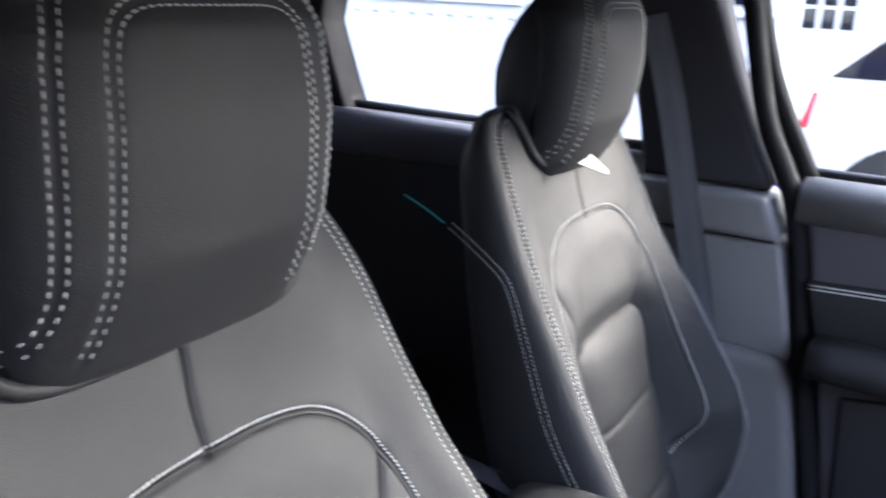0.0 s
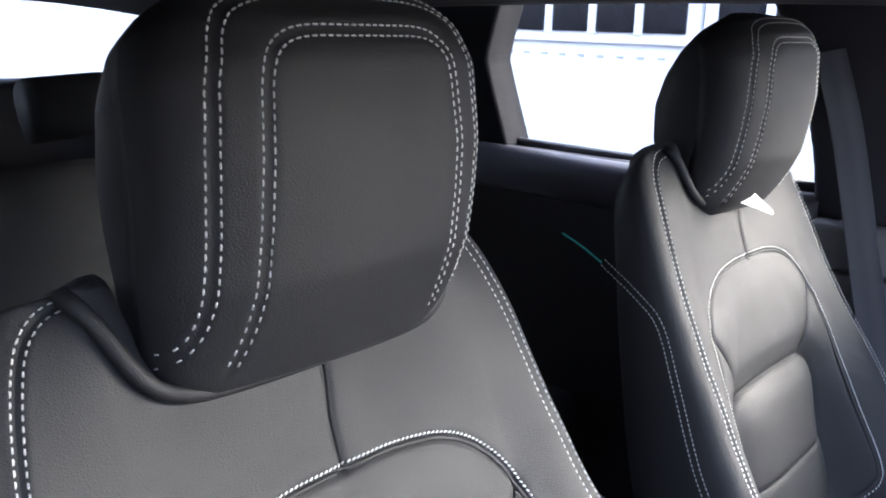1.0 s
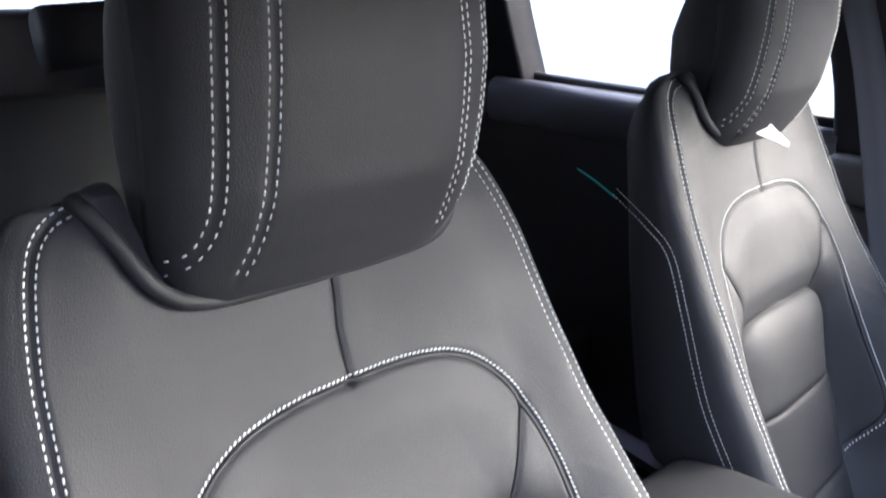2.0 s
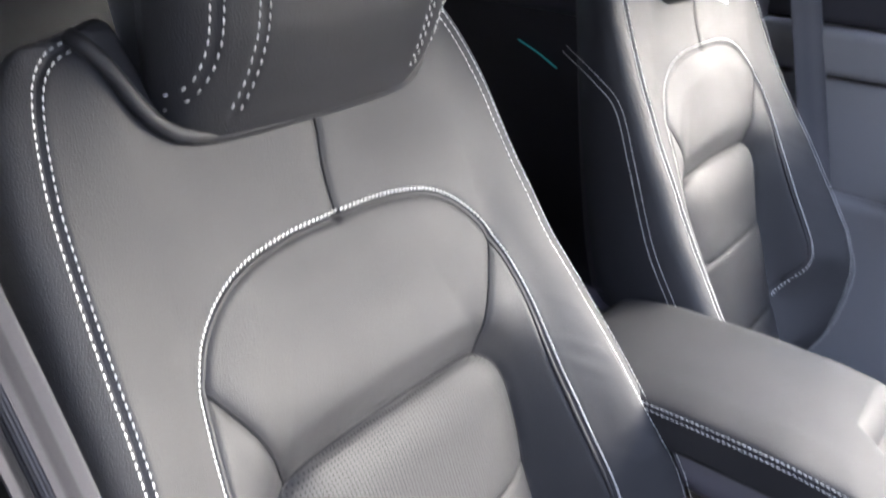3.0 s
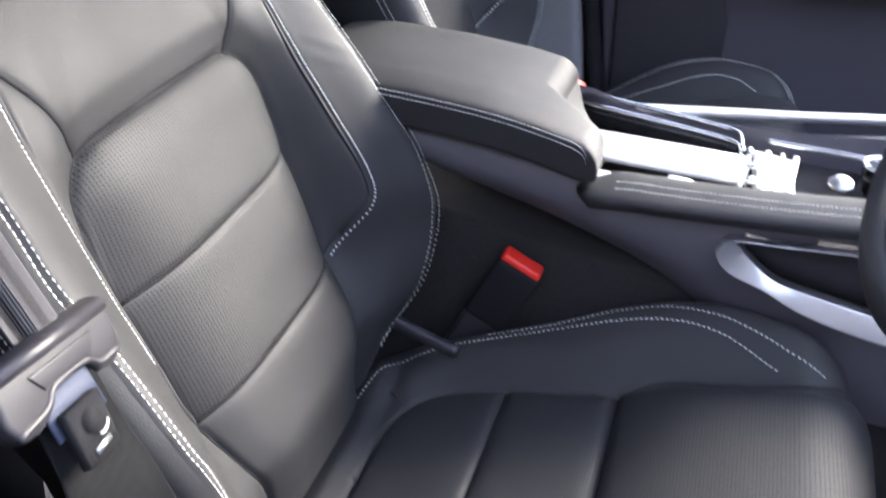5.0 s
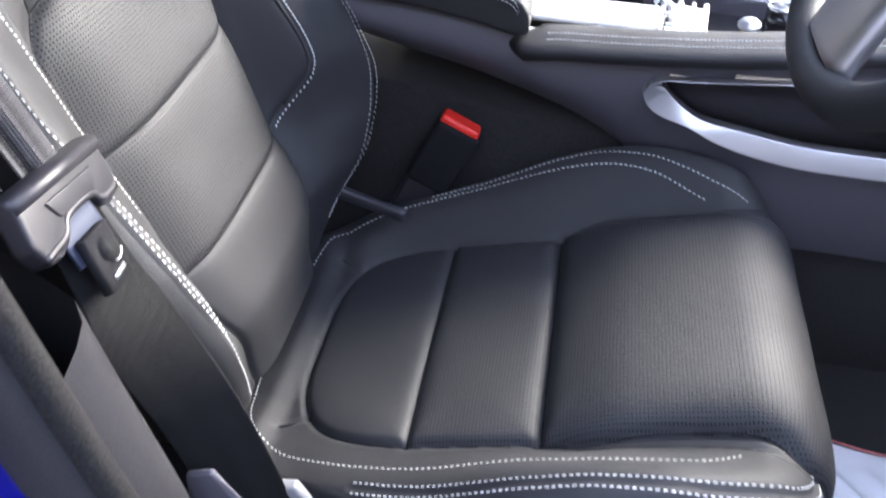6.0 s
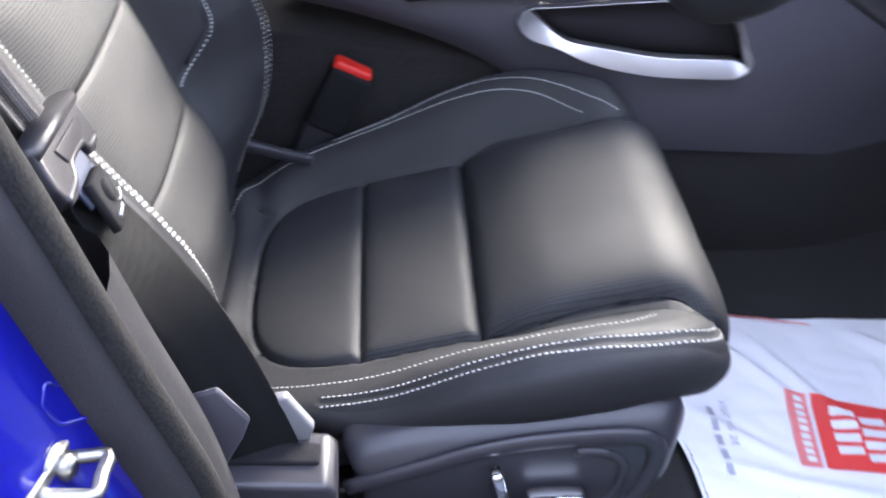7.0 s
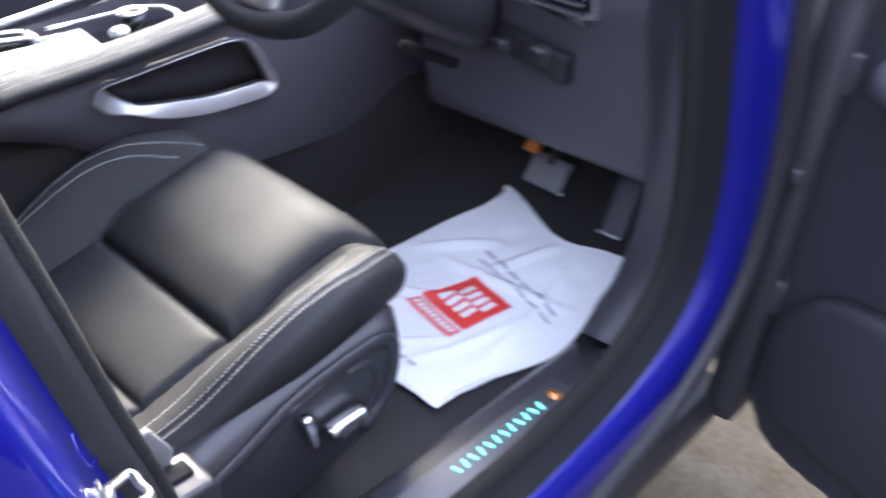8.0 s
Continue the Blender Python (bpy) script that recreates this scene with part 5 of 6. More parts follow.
# padded rail beside the tray
rail = spline([(0.126, -0.112, 0.789), (0.15, -0.108, 0.793), (0.22, -0.106, 0.797), (0.32, -0.104, 0.806), (0.42, -0.102, 0.819), (0.55, -0.10, 0.842), (0.70, -0.10, 0.877)], 0.012)
pad = part("padded_rail", sweep(np.vstack([rail[:1] + [[-0.006, 0.012, 0.0]], rail]), np.array(ring(0.023, 0.0105, 28, 3.4)) @ np.array([[0.94, 0.34], [-0.34, 0.94]]).T), LEATHER, con, "stitched padded console rail")


def rail_surface(p):
    """Points on the tilted top of the rail: length along it and place across."""
    at = np.stack([np.interp(p[:, 0], np.arange(len(rail)), rail[:, c]) for c in range(3)], 1)
    across, up = np.array([0.0, -0.94, -0.34]), np.array([0.0, -0.34, 0.94])
    return at + p[:, 1:2] * across + up * 0.0105, np.tile(up, (len(p), 1))


part("stitching", stitches([np.array([(i * 0.4, w) for i in range(3, int(2.5 * len(rail)) - 4)]) for w in (-0.004, 0.006)], rail_surface, 0.36, 0.0036, 0.0013), THREAD, pad, "pale grey double stitching")
# tray: dark frame with bright metal inlays and slots
part("tray_floor", prism([(0.02, -0.083), (0.62, -0.083), (0.62, 0.10), (0.02, 0.10)], "z", 0.75, 0.765, 0.006), GLOSS, con, "gloss black console tray")
part("tray_cover", box((0.165, 0.012, 0.780), (0.215, 0.066, 0.008), (0, -2.5, -3), 0.004, 3), SILVER, con, "bright polished sliding tray cover")
part("tray_slider", box((0.150, -0.065, 0.779), (0.135, 0.026, 0.008), (0, -2.5, -4), 0.003), SILVER, con, "bright metal tray strip")
part("tray_knob", box((0.203, -0.062, 0.789), (0.028, 0.022, 0.010), (0, 0, -4), 0.004), SATIN, con)
part("tray_strip", box((0.262, -0.060, 0.786), (0.050, 0.022, 0.010), (0, -3, -2), 0.003), SILVER, con)
for y, z in ((0.0, 0.792), (-0.020, 0.787)):
    part("tray_rim", tube(spline([(0.046, 0.119 + y, z + 0.002), (0.13, 0.108 + y, z + 0.002), (0.215, 0.096 + y, z + 0.002), (0.252, 0.089 + y, z + 0.001), (0.262, 0.078 + y, z), (0.265, 0.045 + y, z - 0.001)], 0.008), 0.0030, 10), CHROME, con, "chrome tray rim")
part("tray_wall", prism([(0.05, 0.094), (0.25, 0.066), (0.25, 0.074), (0.05, 0.106)], "z", 0.765, 0.785, 0.002), GLOSS, con, "gloss black tray wall")
holder = part("cup_holder", prism([(0.284, 0.072), (0.326, 0.062), (0.326, -0.040), (0.284, -0.046)], "z", 0.768, 0.782, 0.003), SILVER, con, "polished metal cup holder block")
for x, wide_ in ((0.270, 0.006), (0.290, 0.007), (0.306, 0.005), (0.321, 0.007)):
    part("holder_rib", box((x, 0.008, 0.786), (wide_, 0.092, 0.014), (0, -3, -6), 0.0025), SILVER, holder)
for y in (-0.028, 0.004, 0.036):
    part("holder_clip", box((0.277, y, 0.790), (0.012, 0.010, 0.014), (0, -12, 0), 0.003), CHROME, holder)
part("selector_surround", tube(spline([(0.290, 0.075, 0.794), (0.34, 0.067, 0.798), (0.388, 0.058, 0.803), (0.43, 0.045, 0.808), (0.46, 0.015, 0.811), (0.45, -0.035, 0.811), (0.40, -0.055, 0.804), (0.34, -0.058, 0.797)], 0.008), 0.0032, 10), CHROME, con, "chrome gear selector surround")
part("start_button", disc((0.372, 0.008, 0.792), (-0.15, -0.1, 1), 0.013, 0.010, 32, 0.003), SATIN, con, "satin silver round start button")
gear = thing("gear_selector", (0.414, 0.040, 0.775), "black rotary gear selector with chrome top ring on the console", "gear selector")
part("drum", disc((0.414, 0.040, 0.790), (-0.06, 0, 1), 0.0195, 0.032, 40, 0.003), GLOSS, gear, "gloss black drum")
part("top_ring", tube(np.array([(0.413 + 0.0185 * math.cos(t), 0.040 + 0.0185 * math.sin(t), 0.807 + 0.0012 * math.cos(t)) for t in np.linspace(0, 2 * math.pi, 40, endpoint=False)]), 0.0026, 10, closed=True), CHROME, gear, "bright chrome ring")
part("cap", disc((0.413, 0.040, 0.8035), (-0.06, 0, 1), 0.0165, 0.004, 32, 0.001), GLOSS, gear)
part("grab_bar", sweep(spline([(0.132, 0.126, 0.780), (0.20, 0.143, 0.783), (0.35, 0.165, 0.795), (0.55, 0.18, 0.824), (0.75, 0.185, 0.874)], 0.02), ring(0.0065, 0.0065, 14, 2.6)), SATIN, con, "satin silver passenger grab bar")
part("grab_wall", prism([(0.10, 0.770), (0.35, 0.782), (0.75, 0.855), (0.75, 0.60), (0.10, 0.62)], "y", 0.125, 0.15, 0.008), DARK, con)

# ---- belts and buckles ----
def webbing(pts, width, normal, section=((-0.5, 0), (-0.48, 0.0008), (-0.3, 0.0010), (0, 0.0008), (0.3, 0.0010), (0.48, 0.0008), (0.5, 0), (0.48, -0.0008), (0, -0.0008), (-0.48, -0.0008))):
    """A flat strap along a path, facing a direction."""
    path = spline(pts, 0.01)
    tan = np.gradient(path, axis=0)
    tan /= np.linalg.norm(tan, axis=1)[:, None]
    nrm = np.asarray(normal, float)
    nrm = nrm if nrm.ndim == 2 else np.tile(nrm, (len(path), 1))
    nrm = np.stack([np.interp(np.linspace(0, 1, len(path)), np.linspace(0, 1, len(nrm)), nrm[:, k]) for k in range(3)], 1)
    side = np.cross(tan, nrm)
    side /= np.linalg.norm(side, axis=1)[:, None]
    face = np.cross(side, tan)
    sec = np.asarray(section, float)
    verts = (path[:, None] + side[:, None] * (sec[:, 0] * width)[None, :, None] + face[:, None] * sec[None, :, 1:]).reshape(-1, 3)
    n, k = len(path), len(sec)
    run = np.r_[0, np.cumsum(np.linalg.norm(np.diff(path, axis=0), axis=1))]
    uv = np.stack([np.tile(sec[:, 0] * width, n), np.repeat(run, k)], 1)
    faces = [(i * k + c, i * k + (c + 1) % k, (i + 1) * k + (c + 1) % k, (i + 1) * k + c) for i in range(n - 1) for c in range(k)]
    bm = from_arrays(verts, faces, uv)
    bmesh.ops.recalc_face_normals(bm, faces=bm.faces[:])
    return bm


belt = thing("seat_belt", (-0.02, -0.65, 0.56), "dark grey seat belt hanging beside the driver's seat with parked tongue", "seat belt", "seat belts")
FOLDED = [(-0.46, -0.0008), (-0.25, -0.0008), (-0.12, -0.001), (-0.08, -0.005), (-0.04, -0.0085), (0.04, -0.009), (0.14, -0.0085), (0.14, -0.007), (0.04, -0.0075), (-0.03, -0.007), (-0.07, -0.0035), (-0.12, 0.0006), (-0.25, 0.001), (-0.46, 0.0008), (-0.5, 0.0)]
part("upper_webbing", webbing([(-0.325, -0.675, 1.38), (-0.258, -0.655, 1.22), (-0.192, -0.640, 1.06), (-0.126, -0.634, 0.908)], 0.052, [(0.85, 0.05, 0.3), (0.80, 0.15, 0.42), (0.82, 0.18, 0.40)], FOLDED), WEBLIT, belt, "ribbed webbing with a lengthwise fold, coloured as lit", False)
part("lower_webbing", webbing([(-0.121, -0.636, 0.899), (-0.106, -0.641, 0.866), (-0.080, -0.646, 0.806), (-0.054, -0.648, 0.752), (-0.028, -0.651, 0.684), (-0.003, -0.656, 0.60), (0.0, -0.657, 0.585)], 0.055, [(0.80, 0.10, 0.44), (0.74, -0.08, 0.5), (0.45, -0.58, 0.58), (0.30, -0.75, 0.55), (0.28, -0.78, 0.5), (0.32, -0.86, 0.3), (0.4, -0.90, 0.1)]), WEBSHADE, belt, "ribbed webbing, coloured as shaded", False)
tp, ta, ts_ = np.array([-0.124, -0.634, 0.906]), np.array([0.417, -0.16, -0.895]), np.array([-0.10, 0.97, -0.22])
tn_ = np.array([0.90, 0.18, 0.39])


def tongue_solid(outline, low, high, bevel):
    """A plate drawn across and along the belt, with thickness off its face."""
    bm = prism(outline, "z", low, high, bevel, 3)
    for v_ in bm.verts:
        v_.co = tp + ts_ * v_.co.x + ta * v_.co.y + tn_ * v_.co.z
    bmesh.ops.recalc_face_normals(bm, faces=bm.faces[:])
    return bm


tg = part("tongue", tongue_solid([(-0.054, -0.015), (0.052, -0.015), (0.055, 0.008), (0.050, 0.021), (0.038, 0.024), (0.026, 0.022), (0.020, 0.012), (-0.016, 0.012), (-0.023, 0.023), (-0.036, 0.027), (-0.050, 0.026), (-0.057, 0.012)], -0.008, 0.008, 0.004), NYLON, belt, "dark plastic belt tongue with two lower lobes")
part("tongue_roll", sweep([tp - ts_ * 0.054 - ta * 0.013, tp + ts_ * 0.051 - ta * 0.013], ring(0.011, 0.006, 18, 2.6), up=tuple(ta)), NYLON, tg)
part("tongue_recess", tongue_solid([(-0.030, -0.004), (0.030, -0.004), (0.024, 0.008), (-0.022, 0.008)], 0.0075, 0.0095, 0.001), NYLON, tg)
part("tongue_lip", sweep(spline([tp - ts_ * 0.052 + ta * 0.021 + tn_ * 0.006, tp - ts_ * 0.025 + ta * 0.018 + tn_ * 0.006, tp - ts_ * 0.014 + ta * 0.010 + tn_ * 0.006, tp + ts_ * 0.018 + ta * 0.010 + tn_ * 0.006, tp + ts_ * 0.028 + ta * 0.017 + tn_ * 0.006, tp + ts_ * 0.049 + ta * 0.017 + tn_ * 0.006], 0.004), ring(0.003, 0.0035, 10), up=tuple(tn_)), NYLON, tg)
tq = tp + ta * 0.038 - ts_ * 0.006 + tn_ * 0.010
part("tongue_plate", sweep([tp - ts_ * 0.004 + ta * 0.006 + tn_ * 0.002, tp - ts_ * 0.004 + ta * 0.040 + tn_ * 0.006], ring(0.024, 0.0018, 16, 6), up=tuple(tn_)), BLUETINT, tg, "dull steel latch plate, blue reflection put into its colour")
part("stop_holder", sweep([tq - ta * 0.012, tq + ta * 0.024], ring(0.017, 0.004, 16, 5), up=tuple(tn_)), FELT, tg, "black belt stop")
part("stop_button", disc(tuple(tq + tn_ * 0.003), tuple(tn_), 0.011, 0.006, 24), FELT, tg, "black belt stop button")
part("button_ring", tube(np.array([tq + tn_ * 0.008 + ts_ * 0.009 * math.cos(t) + ta * 0.009 * math.sin(t) for t in np.linspace(0.5, 1.9, 10)]), 0.0008, 6), SATIN, tg)
part("latch_slot", sweep([tq + ta * 0.018 + tn_ * 0.004 - ts_ * 0.007, tq + ta * 0.016 + tn_ * 0.004 + ts_ * 0.008], ring(0.0012, 0.0018, 10, 4), up=tuple(ta)), SATIN, tg)
anchor = thing("belt_anchor_cover", (0.0, -0.66, 0.46), "grey plastic belt anchor cover with black slot, beside the seat", "anchor cover")
part("cover", prism([(-0.13, 0.45), (-0.13, 0.600), (-0.06, 0.614), (0.045, 0.612), (0.053, 0.602), (0.053, 0.45)], "y", -0.690, -0.632, 0.010, 3), MOULDED, anchor)
part("slot", box((-0.002, -0.658, 0.6125), (0.080, 0.021, 0.010), (0, 1, 0), 0.003), FELT, anchor, "black slot")
part("side_flap", prism([(-0.056, 0.706), (-0.036, 0.714), (-0.014, 0.678), (-0.021, 0.655), (-0.045, 0.600), (-0.058, 0.600)], "y", -0.674, -0.668, 0.003), PLASTIC, anchor)
part("front_flap", prism([(-0.004, 0.663), (0.011, 0.667), (0.033, 0.627), (0.025, 0.595), (0.010, 0.595)], "y", -0.642, -0.632, 0.003), GREY, anchor)
pbelt = thing("seat_belt", (-0.22, 0.66, 0.80), "dark grey passenger seat belt running down the pillar", "seat belt", "seat belts")
part("upper_webbing", webbing([(-0.335, 0.665, 1.34), (-0.29, 0.655, 1.22), (-0.235, 0.648, 1.02), (-0.185, 0.640, 0.84)], 0.050, [(0.72, -0.69, 0), (0.72, -0.69, 0)]), WEBSHEEN, pbelt, "ribbed grey webbing, sheen put into its colour")
part("tongue", box((-0.180, 0.632, 0.83), (0.020, 0.055, 0.030), (0, -20, 40), 0.006, 3), DARK, pbelt)
part("tongue_plate", box((-0.172, 0.628, 0.800), (0.004, 0.026, 0.036), (0, -20, 40), 0.001), STEEL, pbelt, "steel latch plate")


def buckle(x, y, z, group):
    b = thing("belt_buckle", (x, y, z - 0.11), "black belt buckle with red release button between seat and console", "belt buckle", group)
    body = part("housing", box((x, y, z - 0.045), (0.056, 0.030, 0.095), (0, 24, 0), 0.008, 3), FELT, b)
    part("release_button", box((x + 0.0185, y, z + 0.0005), (0.050, 0.023, 0.012), (0, 24, 0), 0.005, 3), RED, body, "red release button")
    part("stem", box((x - 0.035, y, z - 0.12), (0.045, 0.022, 0.08), (0, 24, 0), 0.006), DARK, b)
    return b


buckle(0.036, -0.118, 0.678, "belt buckles")
buckle(0.02, 0.128, 0.800, "belt buckles")

# ---- white paper floor mat with red printed square ----
mat = thing("paper_floor_mat", (0.75, -0.43, 0.36), "white crumpled protective paper mat with red printed square, on the carpet", "floor mat")
corners = {"a": np.array([0.470, -0.603]), "b": np.array([0.935, -0.632]), "c": np.array([0.968, -0.315]), "d": np.array([0.44, -0.20])}


floor_line = np.array(arc(prof, 0.02))


def floor_z(x):
    return np.interp(x, floor_line[:, 0], floor_line[:, 1])


CREASES = [(0.95, 0.12, 0.62, 0.36, 0.010), (0.88, 0.30, 0.45, 0.52, 0.008), (0.80, 0.62, 0.10, 0.70, 0.010), (0.60, 0.66, 0.42, 0.95, 0.009), (0.30, 0.10, 0.22, 0.55, 0.007), (0.12, 0.25, 0.28, 0.85, 0.008), (0.70, 0.80, 0.95, 0.60, 0.012), (0.50, 0.05, 0.35, 0.30, 0.006)]


def mat_point(u, w):
    """u across from the sill to the tunnel, w from the seat to the pedals."""
    p = (1 - u) * (1 - w) * corners["a"] + (1 - u) * w * corners["b"] + u * w * corners["c"] + u * (1 - w) * corners["d"]
    x, y = p
    edge = 0.012 * math.sin(9 * w + 2 * u) * (u < 0.02 or u > 0.98) + 0.010 * math.sin(8 * u) * (w < 0.02 or w > 0.98)
    x -= 0.030 * math.sin(math.pi * min(1.0, u * 1.05)) ** 2 * w ** 3
    y += 0.035 * math.sin(math.pi * w) * (1 - u) * -1.0 * 0.6
    z = float(floor_z(x)) + 0.012
    z += 0.009 * noise.noise(Vector((x * 6, y * 6, 1))) + 0.0025 * abs(noise.noise(Vector((x * 16 + y * 9, y * 22, 3))))
    for u0, w0, u1, w1, high in CREASES:
        du_, dw_ = u1 - u0, w1 - w0
        t = max(0.0, min(1.0, ((u - u0) * du_ + (w - w0) * dw_) / (du_ * du_ + dw_ * dw_)))
        off = math.hypot((u - u0 - t * du_) * 0.38, (w - w0 - t * dw_) * 0.48)
        z += high * math.sin(math.pi * (0.1 + 0.8 * t)) * max(0.0, 1 - off / 0.016)
    for (cx, cy) in ((0.876, -0.407), (0.866, -0.571)):
        z -= 0.007 * math.exp(-((x - cx) ** 2 + (y - cy) ** 2) / 0.0004)
    z += 0.02 * max(0, -y - 0.60) * 4
    return (x + edge * 0.5, y + edge, z)


nu, nw = 110, 140
sheet = loft([[mat_point(u, w) for w in np.linspace(0, 1, nw)] for u in np.linspace(0, 1, nu)], caps=False)
sheet_ob = part("sheet", sheet, FILM, mat, "white plastic-coated paper sheet")


mat_grid = np.array([mat_point(u, w) for u in np.linspace(0, 1, 60) for w in np.linspace(0, 1, 80)])


def on_mat(x, y, dz=0.0025):
    d = (mat_grid[:, 0] - x) ** 2 + (mat_grid[:, 1] - y) ** 2
    near = np.argsort(d)[:6]
    wgt = 1 / (d[near] + 1e-6)
    return (x, y, float((mat_grid[near, 2] * wgt).sum() / wgt.sum()) + dz)


def printed(name, quad, mat_, parent, dz, n=10):
    """A printed patch that follows the sheet."""
    a_, b_, c_, d_ = [np.array(q) for q in quad]
    rows = []
    for u in np.linspace(0, 1, n):
        rows.append([on_mat(*((1 - u) * (1 - w) * a_ + (1 - u) * w * b_ + u * w * c_ + u * (1 - w) * d_), dz) for w in np.linspace(0, 1, n)])
    return part(name, loft(rows, caps=False), mat_, parent)


SQ = [(0.611, -0.499), (0.738, -0.526), (0.758, -0.424), (0.629, -0.382)]


def in_square(u, w):
    a_, b_, c_, d_ = [np.array(q) for q in SQ]
    return tuple((1 - u) * (1 - w) * a_ + (1 - u) * w * b_ + u * w * c_ + u * (1 - w) * d_)


printed("red_square", [in_square(*p) for p in ((0, 0.22), (0, 1), (1, 1), (1, 0.22))], PRINT_RED, sheet_ob, 0.003)
printed("red_band", [in_square(*p) for p in ((0, -0.02), (0, 0.18), (1, 0.18), (1, -0.02))], PRINT_PINK, sheet_ob, 0.003)
for w0, u_start in ((0.36, 0.20), (0.62, 0.13)):
    for k in range(4):
        u0 = u_start + 0.175 * k
        shape = [in_square(u0, w0), in_square(u0 + 0.03, w0 + 0.23), in_square(u0 + 0.145, w0 + 0.23), in_square(u0 + 0.115, w0)]
        printed("white_mark", shape, FILM, sheet_ob, 0.0045, 5)
for k in range(9):
    printed("band_mark", [in_square(0.06 + 0.1 * k, 0.05), in_square(0.06 + 0.1 * k, 0.13), in_square(0.13 + 0.1 * k, 0.13), in_square(0.13 + 0.1 * k, 0.05)], FILM, sheet_ob, 0.0045, 3)
for k in range(6):
    y, x = -0.395 - 0.034 * k, 0.815 - 0.008 * k
    printed("grey_bar", [(x + 0.002, y), (x + 0.009, y), (x + 0.003, y - 0.028), (x - 0.004, y - 0.028)], PRINT_GREY, sheet_ob, 0.003, 4)
    printed("grey_bar", [(x - 0.018, y - 0.004), (x - 0.013, y - 0.004), (x - 0.020, y - 0.033), (x - 0.025, y - 0.033)], PRINT_GREY, sheet_ob, 0.003, 4)
for k in range(5):
    y = -0.41 - 0.022 * k
    printed("grey_bar", [(0.512, y), (0.520, y), (0.520, y - 0.016), (0.512, y - 0.016)], PRINT_GREY, sheet_ob, 0.003, 4)


def rim_line(u0, w0, u1, w1, wide):
    """A thin printed line along the sheet."""
    rows = []
    for t in np.linspace(0, 1, 60):
        a_ = np.array(mat_point(u0 + (u1 - u0) * t, w0 + (w1 - w0) * t))
        across = np.array([0.0, 1.0, 0]) if u0 == u1 else np.array([1.0, 0.0, 0])
        rows.append([tuple(a_ + across * wide * k + np.array([0, 0, 0.0035])) for k in (-0.5, 0.5)])
    part("border_line", loft(rows, caps=False), PRINT_PINK, sheet_ob, "thin pale red printed line")


rim_line(0.97, 0.22, 0.97, 0.50, 0.0025)


def lettering(name, text, size, at, heading, mat_, parent):
    """Flat printed words, read along heading degrees, lying on the sheet."""
    cu = bpy.data.curves.new(name, "FONT")
    cu.body, cu.size = text, size
    tmp = new("tmp", cu)
    me = bpy.data.meshes.new_from_object(tmp.evaluated_get(bpy.context.evaluated_depsgraph_get()))
    bpy.data.objects.remove(tmp)
    bm = bmesh.new()
    bm.from_mesh(me)
    m = Matrix.Translation((*at, 0)) @ Matrix.Rotation(radians(heading), 4, "Z")
    for v_ in bm.verts:
        p = m @ v_.co
        v_.co = on_mat(p.x, p.y, 0.004)
    return part(name, bm, mat_, parent, "", False)


lettering("printed_words", "visit us at", 0.019, (0.532, -0.398), -92, PRINT_GREY, sheet_ob)

# lit lettering bars and emblem on the tread plate
for k in range(12):
    part("lit_bar", box((0.352 + 0.0155 * k, -0.745, 0.4447), (0.0050, 0.013, 0.0016), (0, 0, -14 if k % 2 else 18), 0.0004), TEAL, tread, "teal lit mark")
part("emblem", disc((0.556, -0.745, 0.4447), (0, 0, 1), 0.011, 0.0018, 20, 0.0004), COPPER, tread, "copper emblem")

# ---- open driver's door ----
ddoor = thing("driver_door", (0.98, -0.88, 0.35), "open driver's door with dark trim panel and blue edge", "car door")
hinge, swing = np.array([0.955, -0.865]), radians(70)
du, dn = np.array([-math.cos(swing), -math.sin(swing)]), np.array([-math.sin(swing), math.cos(swing)])


def door_pt(a_, b_, z):
    p = hinge + du * a_ + dn * b_
    return (p[0], p[1], z)


def door_slab(outline, b0, b1, bevel=0.01):
    bm = prism(outline, "y", b0, b1, bevel, 3)
    for v_ in bm.verts:
        v_.co = door_pt(v_.co.x, v_.co.y, v_.co.z)
    bmesh.ops.recalc_face_normals(bm, faces=bm.faces[:])
    return bm


part("skin", door_slab([(0.02, 0.26), (0.0, 1.02), (1.06, 1.05), (1.12, 0.80), (1.02, 0.45), (0.95, 0.34)], -0.13, -0.055, 0.02), PAINT, ddoor, "glossy blue door skin")
part("trim_panel", door_slab(arc([(0.93, 0.40), (0.5, 0.30), (0.15, 0.24), (0.04, 0.28), (0.0, 0.42), (-0.01, 0.60)], 0.04) + [(0.0, 1.0), (1.02, 1.05), (1.07, 0.80), (0.99, 0.50)], -0.055, 0.012, 0.02), MOULDED, ddoor, "dark grey door trim panel")
part("pocket", door_slab(arc([(0.10, 0.33), (0.06, 0.45), (0.10, 0.56), (0.22, 0.60), (0.45, 0.60), (0.80, 0.62), (0.90, 0.55), (0.85, 0.43), (0.5, 0.34)], 0.04), 0.012, 0.055, 0.02), DARK, ddoor, "black door pocket")
part("armrest", sweep(spline([door_pt(0.10, 0.03, 0.90), door_pt(0.30, 0.045, 0.86), door_pt(0.60, 0.05, 0.83), door_pt(0.92, 0.03, 0.84)], 0.03), ring(0.045, 0.03, 16, 3)), PLASTIC, ddoor, "dark padded armrest")
part("silver_trim", sweep(spline([door_pt(0.12, 0.02, 0.955), door_pt(0.4, 0.024, 0.93), door_pt(0.8, 0.02, 0.93)], 0.03), ring(0.010, 0.012, 12, 3)), SATIN, ddoor, "satin silver trim strip")
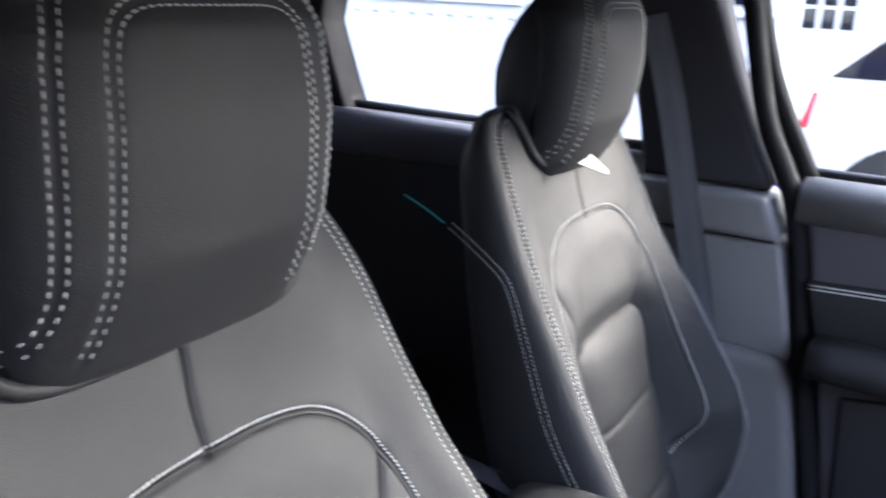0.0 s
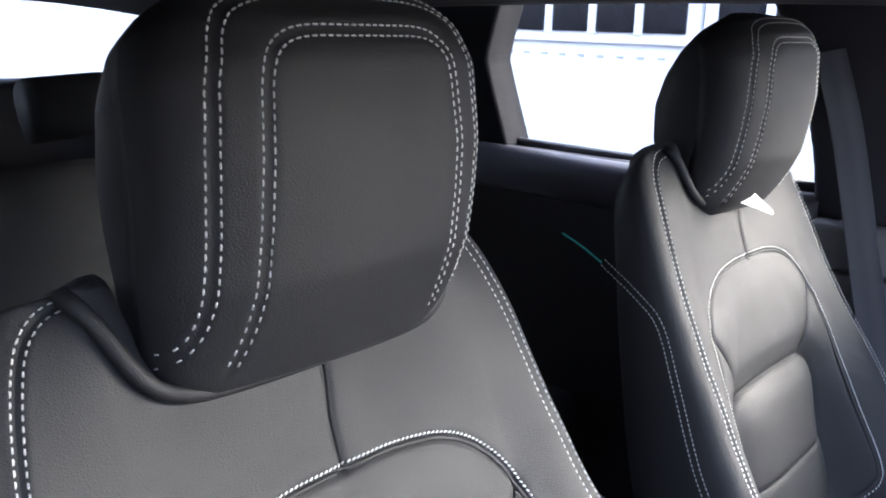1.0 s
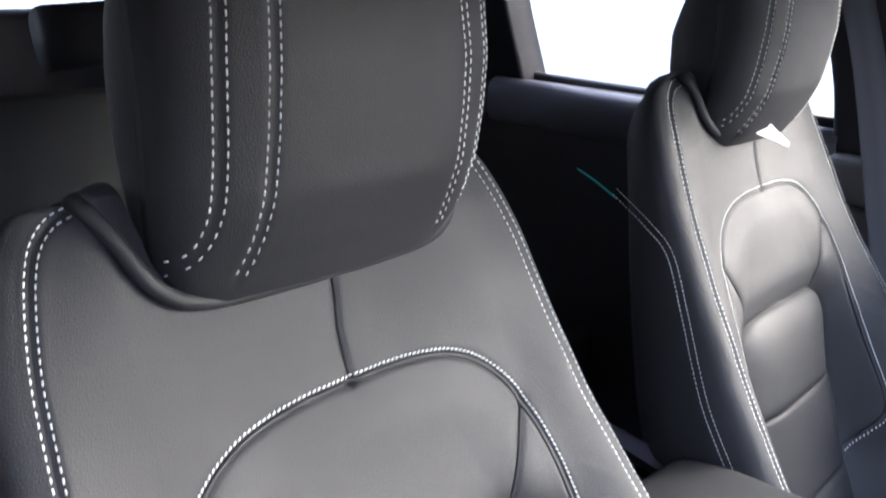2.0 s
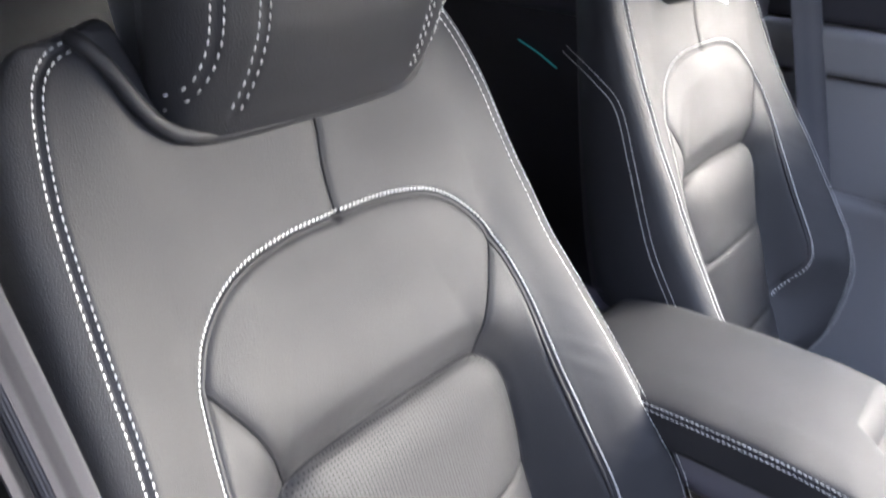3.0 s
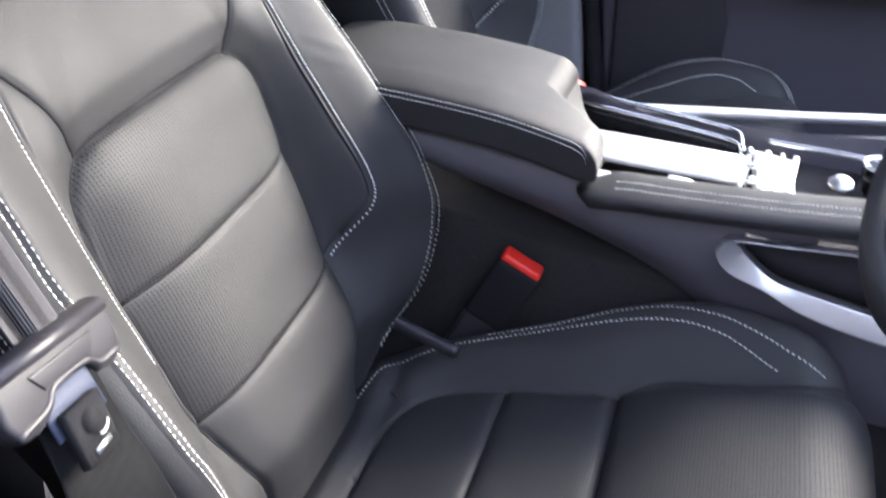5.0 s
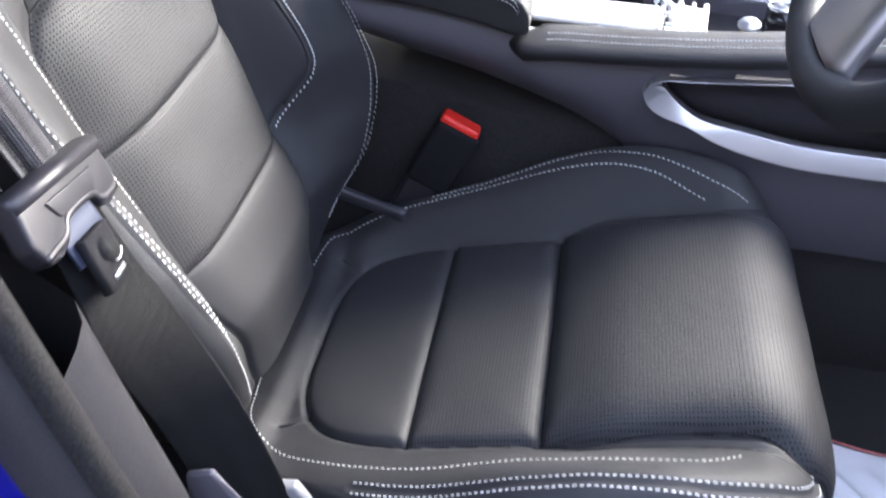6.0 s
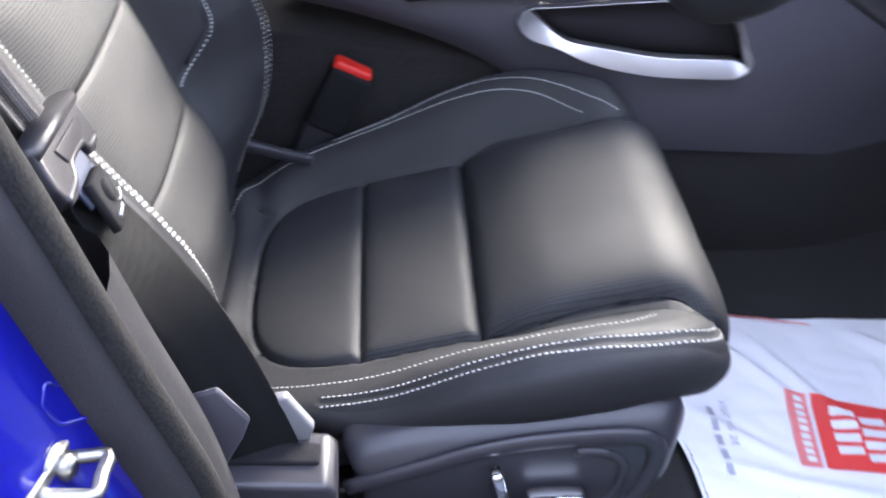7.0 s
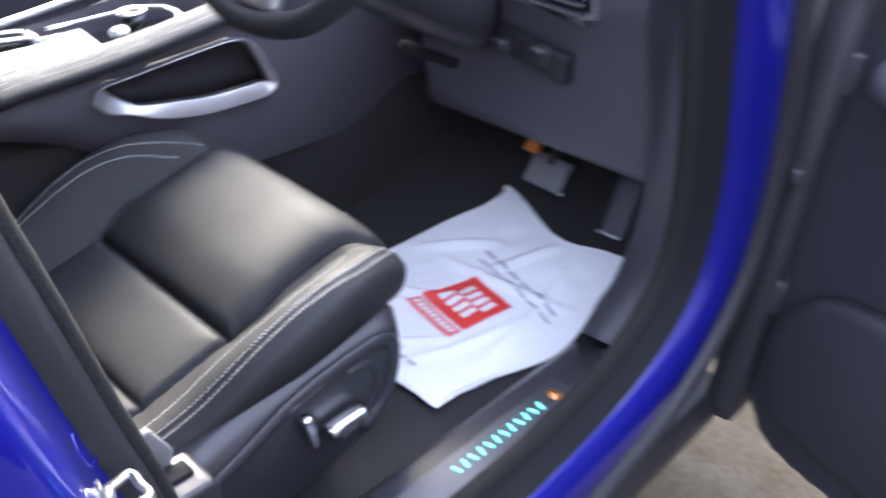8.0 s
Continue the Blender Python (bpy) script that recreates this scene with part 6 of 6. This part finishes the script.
part("check_strap", box((0.88, -0.868, 0.74), (0.05, 0.02, 0.022), (0, 0, 30), 0.004), DARK, ddoor, "dark door check strap")
for z in (0.52, 0.88):
    part("hinge", box((0.925, -0.88, z), (0.05, 0.03, 0.06), (0, 0, 20), 0.006), DARK, ddoor, "black hinge")
part("mirror_sail", door_slab([(-0.02, 0.98), (-0.02, 1.30), (0.10, 1.42), (0.30, 1.03)], -0.06, 0.0, 0.01), DARK, ddoor, "black mirror corner panel")

# ---- outside ----
# added out of view to block sky light from the open door's side
tagged(part("unseen_wall", box((0.0, -3.1, 1.35), (16.0, 0.25, 2.7), (0, 0, 0), 0.02), BLOCKER), "unseen dark wall added to cut daylight on the driver's side", "wall", kind="structure")
bm = bmesh.new()
bmesh.ops.create_grid(bm, x_segments=8, y_segments=8, size=300)
tagged(part("ground", bm, GROUND, None, "", False), "sandy concrete driveway and ground", "ground", kind="structure")
gar = thing("garage", (-3.0, 3.1, 0.0), "white painted garage wall with doors and dark patterned glass panes", "garage")
part("wall", box((-5.4, 3.35, 1.7), (9.7, 0.30, 3.4), (0, 0, 0), 0.02), WHITEWALL, gar, "white rendered wall")
for x1 in (-1.73, -0.61, -2.85, -3.97, -5.09, -6.21, -7.33, -8.45):
    up = 0.10 * max(0.0, -2.3 - x1) / 2.0 if x1 > -4.3 else 0.10 + 0.02 * (-4.3 - x1)
    door = part("garage_door", box((x1 - 0.51, 3.13, 0.95 + up), (1.10, 0.08, 1.9), (0, 0, 0), 0.01), WHITEPAINT, gar, "white garage door leaf")
    part("ledge", box((x1 - 0.51, 3.075, 1.30 + up), (1.08, 0.03, 0.022), (0, 0, 0), 0.005), WHITEPAINT, door)
    marks = bmesh.new()
    for k in range(10):
        bmesh.ops.create_cube(marks, size=1.0, matrix=Matrix.Translation((x1 - 0.02 - 0.109 * k, 3.0855, 1.228 + up)) @ Matrix.Diagonal((0.036, 0.009, 0.010, 1)))
    part("slot_marks", marks, SLOT, door, "row of small grey slots", False)
    for k in range(4):
        xc = x1 - 0.125 - 0.252 * k
        w = part("window", box((xc, 3.082, 1.56 + up), (0.212, 0.020, 0.44), (0, 0, 0), 0.003), WAVY, door, "dark patterned glass pane")
        part("glazing_bar", box((xc - 0.126, 3.078, 1.56 + up), (0.040, 0.034, 0.46), (0, 0, 0), 0.004), WHITEPAINT, door)
note = thing("door_label", (-2.69, 3.085, 0.84), "small pale printed label on the white garage door", "label")
plate_ = part("plate", box((-2.689, 3.0865, 0.889), (0.088, 0.005, 0.102), (0, 0, 0), 0.001), WHITEPAINT, note)
for k in range(4):
    part("printed_bar", box((-2.692 + 0.004 * (k % 2), 3.083, 0.925 - 0.020 * k), (0.064 - 0.012 * (k % 3), 0.003, 0.007), (0, 0, 0), 0.0005), PRINT_PINK if k == 3 else PRINT_GREY, plate_)
house = thing("house", (-1.0, 12.2, 0.0), "white rendered house with small paned window", "house")
part("wall", box((3.0, 12.3, 2.4), (14.0, 0.4, 5.0), (0, 0, 0), 0.02), WHITEWALL, house)
for i in range(3):
    for j in range(3):
        part("window_pane", box((-1.76 + 0.235 * i, 12.09, 1.13 + 0.30 * j), (0.16, 0.03, 0.25), (0, 0, 0), 0.005), TINT, house, "dark window pane")
wc_ = thing("parked_car", (0.9, 4.6, 0.0), "white parked car with dark windows and red tail lamp", "car")
body = arc([(-0.78, 0.42), (-0.82, 0.75), (-0.72, 0.98), (-0.55, 1.03), (-0.14, 1.38), (0.22, 1.51), (1.4, 1.51), (2.2, 1.10), (3.2, 0.95), (3.45, 0.70), (3.40, 0.35)], 0.06)
part("body", prism(body + [(-0.70, 0.35)], "y", 4.0, 5.7, 0.05, 3), WHITECAR, wc_, "white body")
part("rear_window", prism([(-0.45, 1.015), (-0.06, 1.36), (0.28, 1.47), (0.95, 1.47), (0.95, 1.03)], "y", 3.985, 4.02, 0.01), TINT, wc_, "dark tinted side window")
part("front_window", prism([(1.02, 1.03), (1.02, 1.47), (1.38, 1.46), (1.95, 1.08)], "y", 3.985, 4.02, 0.01), TINT, wc_, "dark tinted side window")
part("tail_lamp", prism([(-0.565, 0.76), (-0.52, 0.76), (-0.515, 0.82), (-0.495, 0.93), (-0.515, 0.94), (-0.54, 0.84)], "y", 3.982, 4.03, 0.005), LAMPRED, wc_, "red tail lamp")
for x in (-0.02, 2.6):
    w = part("wheel", disc((x, 4.06, 0.36), (0, 1, 0), 0.36, 0.22, 40, 0.04), TYRE, wc_, "black tyre")
    part("rim", disc((x, 3.955, 0.36), (0, 1, 0), 0.23, 0.03, 20, 0.01), GLOSS, w, "dark alloy rim")
    for k in range(5):
        a_ = radians(72 * k + 20)
        part("spoke", box((x + 0.12 * math.cos(a_), 3.935, 0.36 + 0.12 * math.sin(a_)), (0.20, 0.015, 0.035), (0, -math.degrees(a_), 0), 0.005), SATIN, w)

# white paper tag tucked under the passenger headrest
tag = thing("paper_tag", (-0.277, 0.31, 1.155), "small white paper tag tucked under the passenger headrest", "tag")
part("sheet", loft([[(-0.282, 0.262, 1.174), (-0.268, 0.328, 1.152)], [(-0.279, 0.284, 1.178), (-0.267, 0.330, 1.154)], [(-0.282, 0.302, 1.180), (-0.269, 0.332, 1.157)]], caps=False), FILM, tag, "", False)
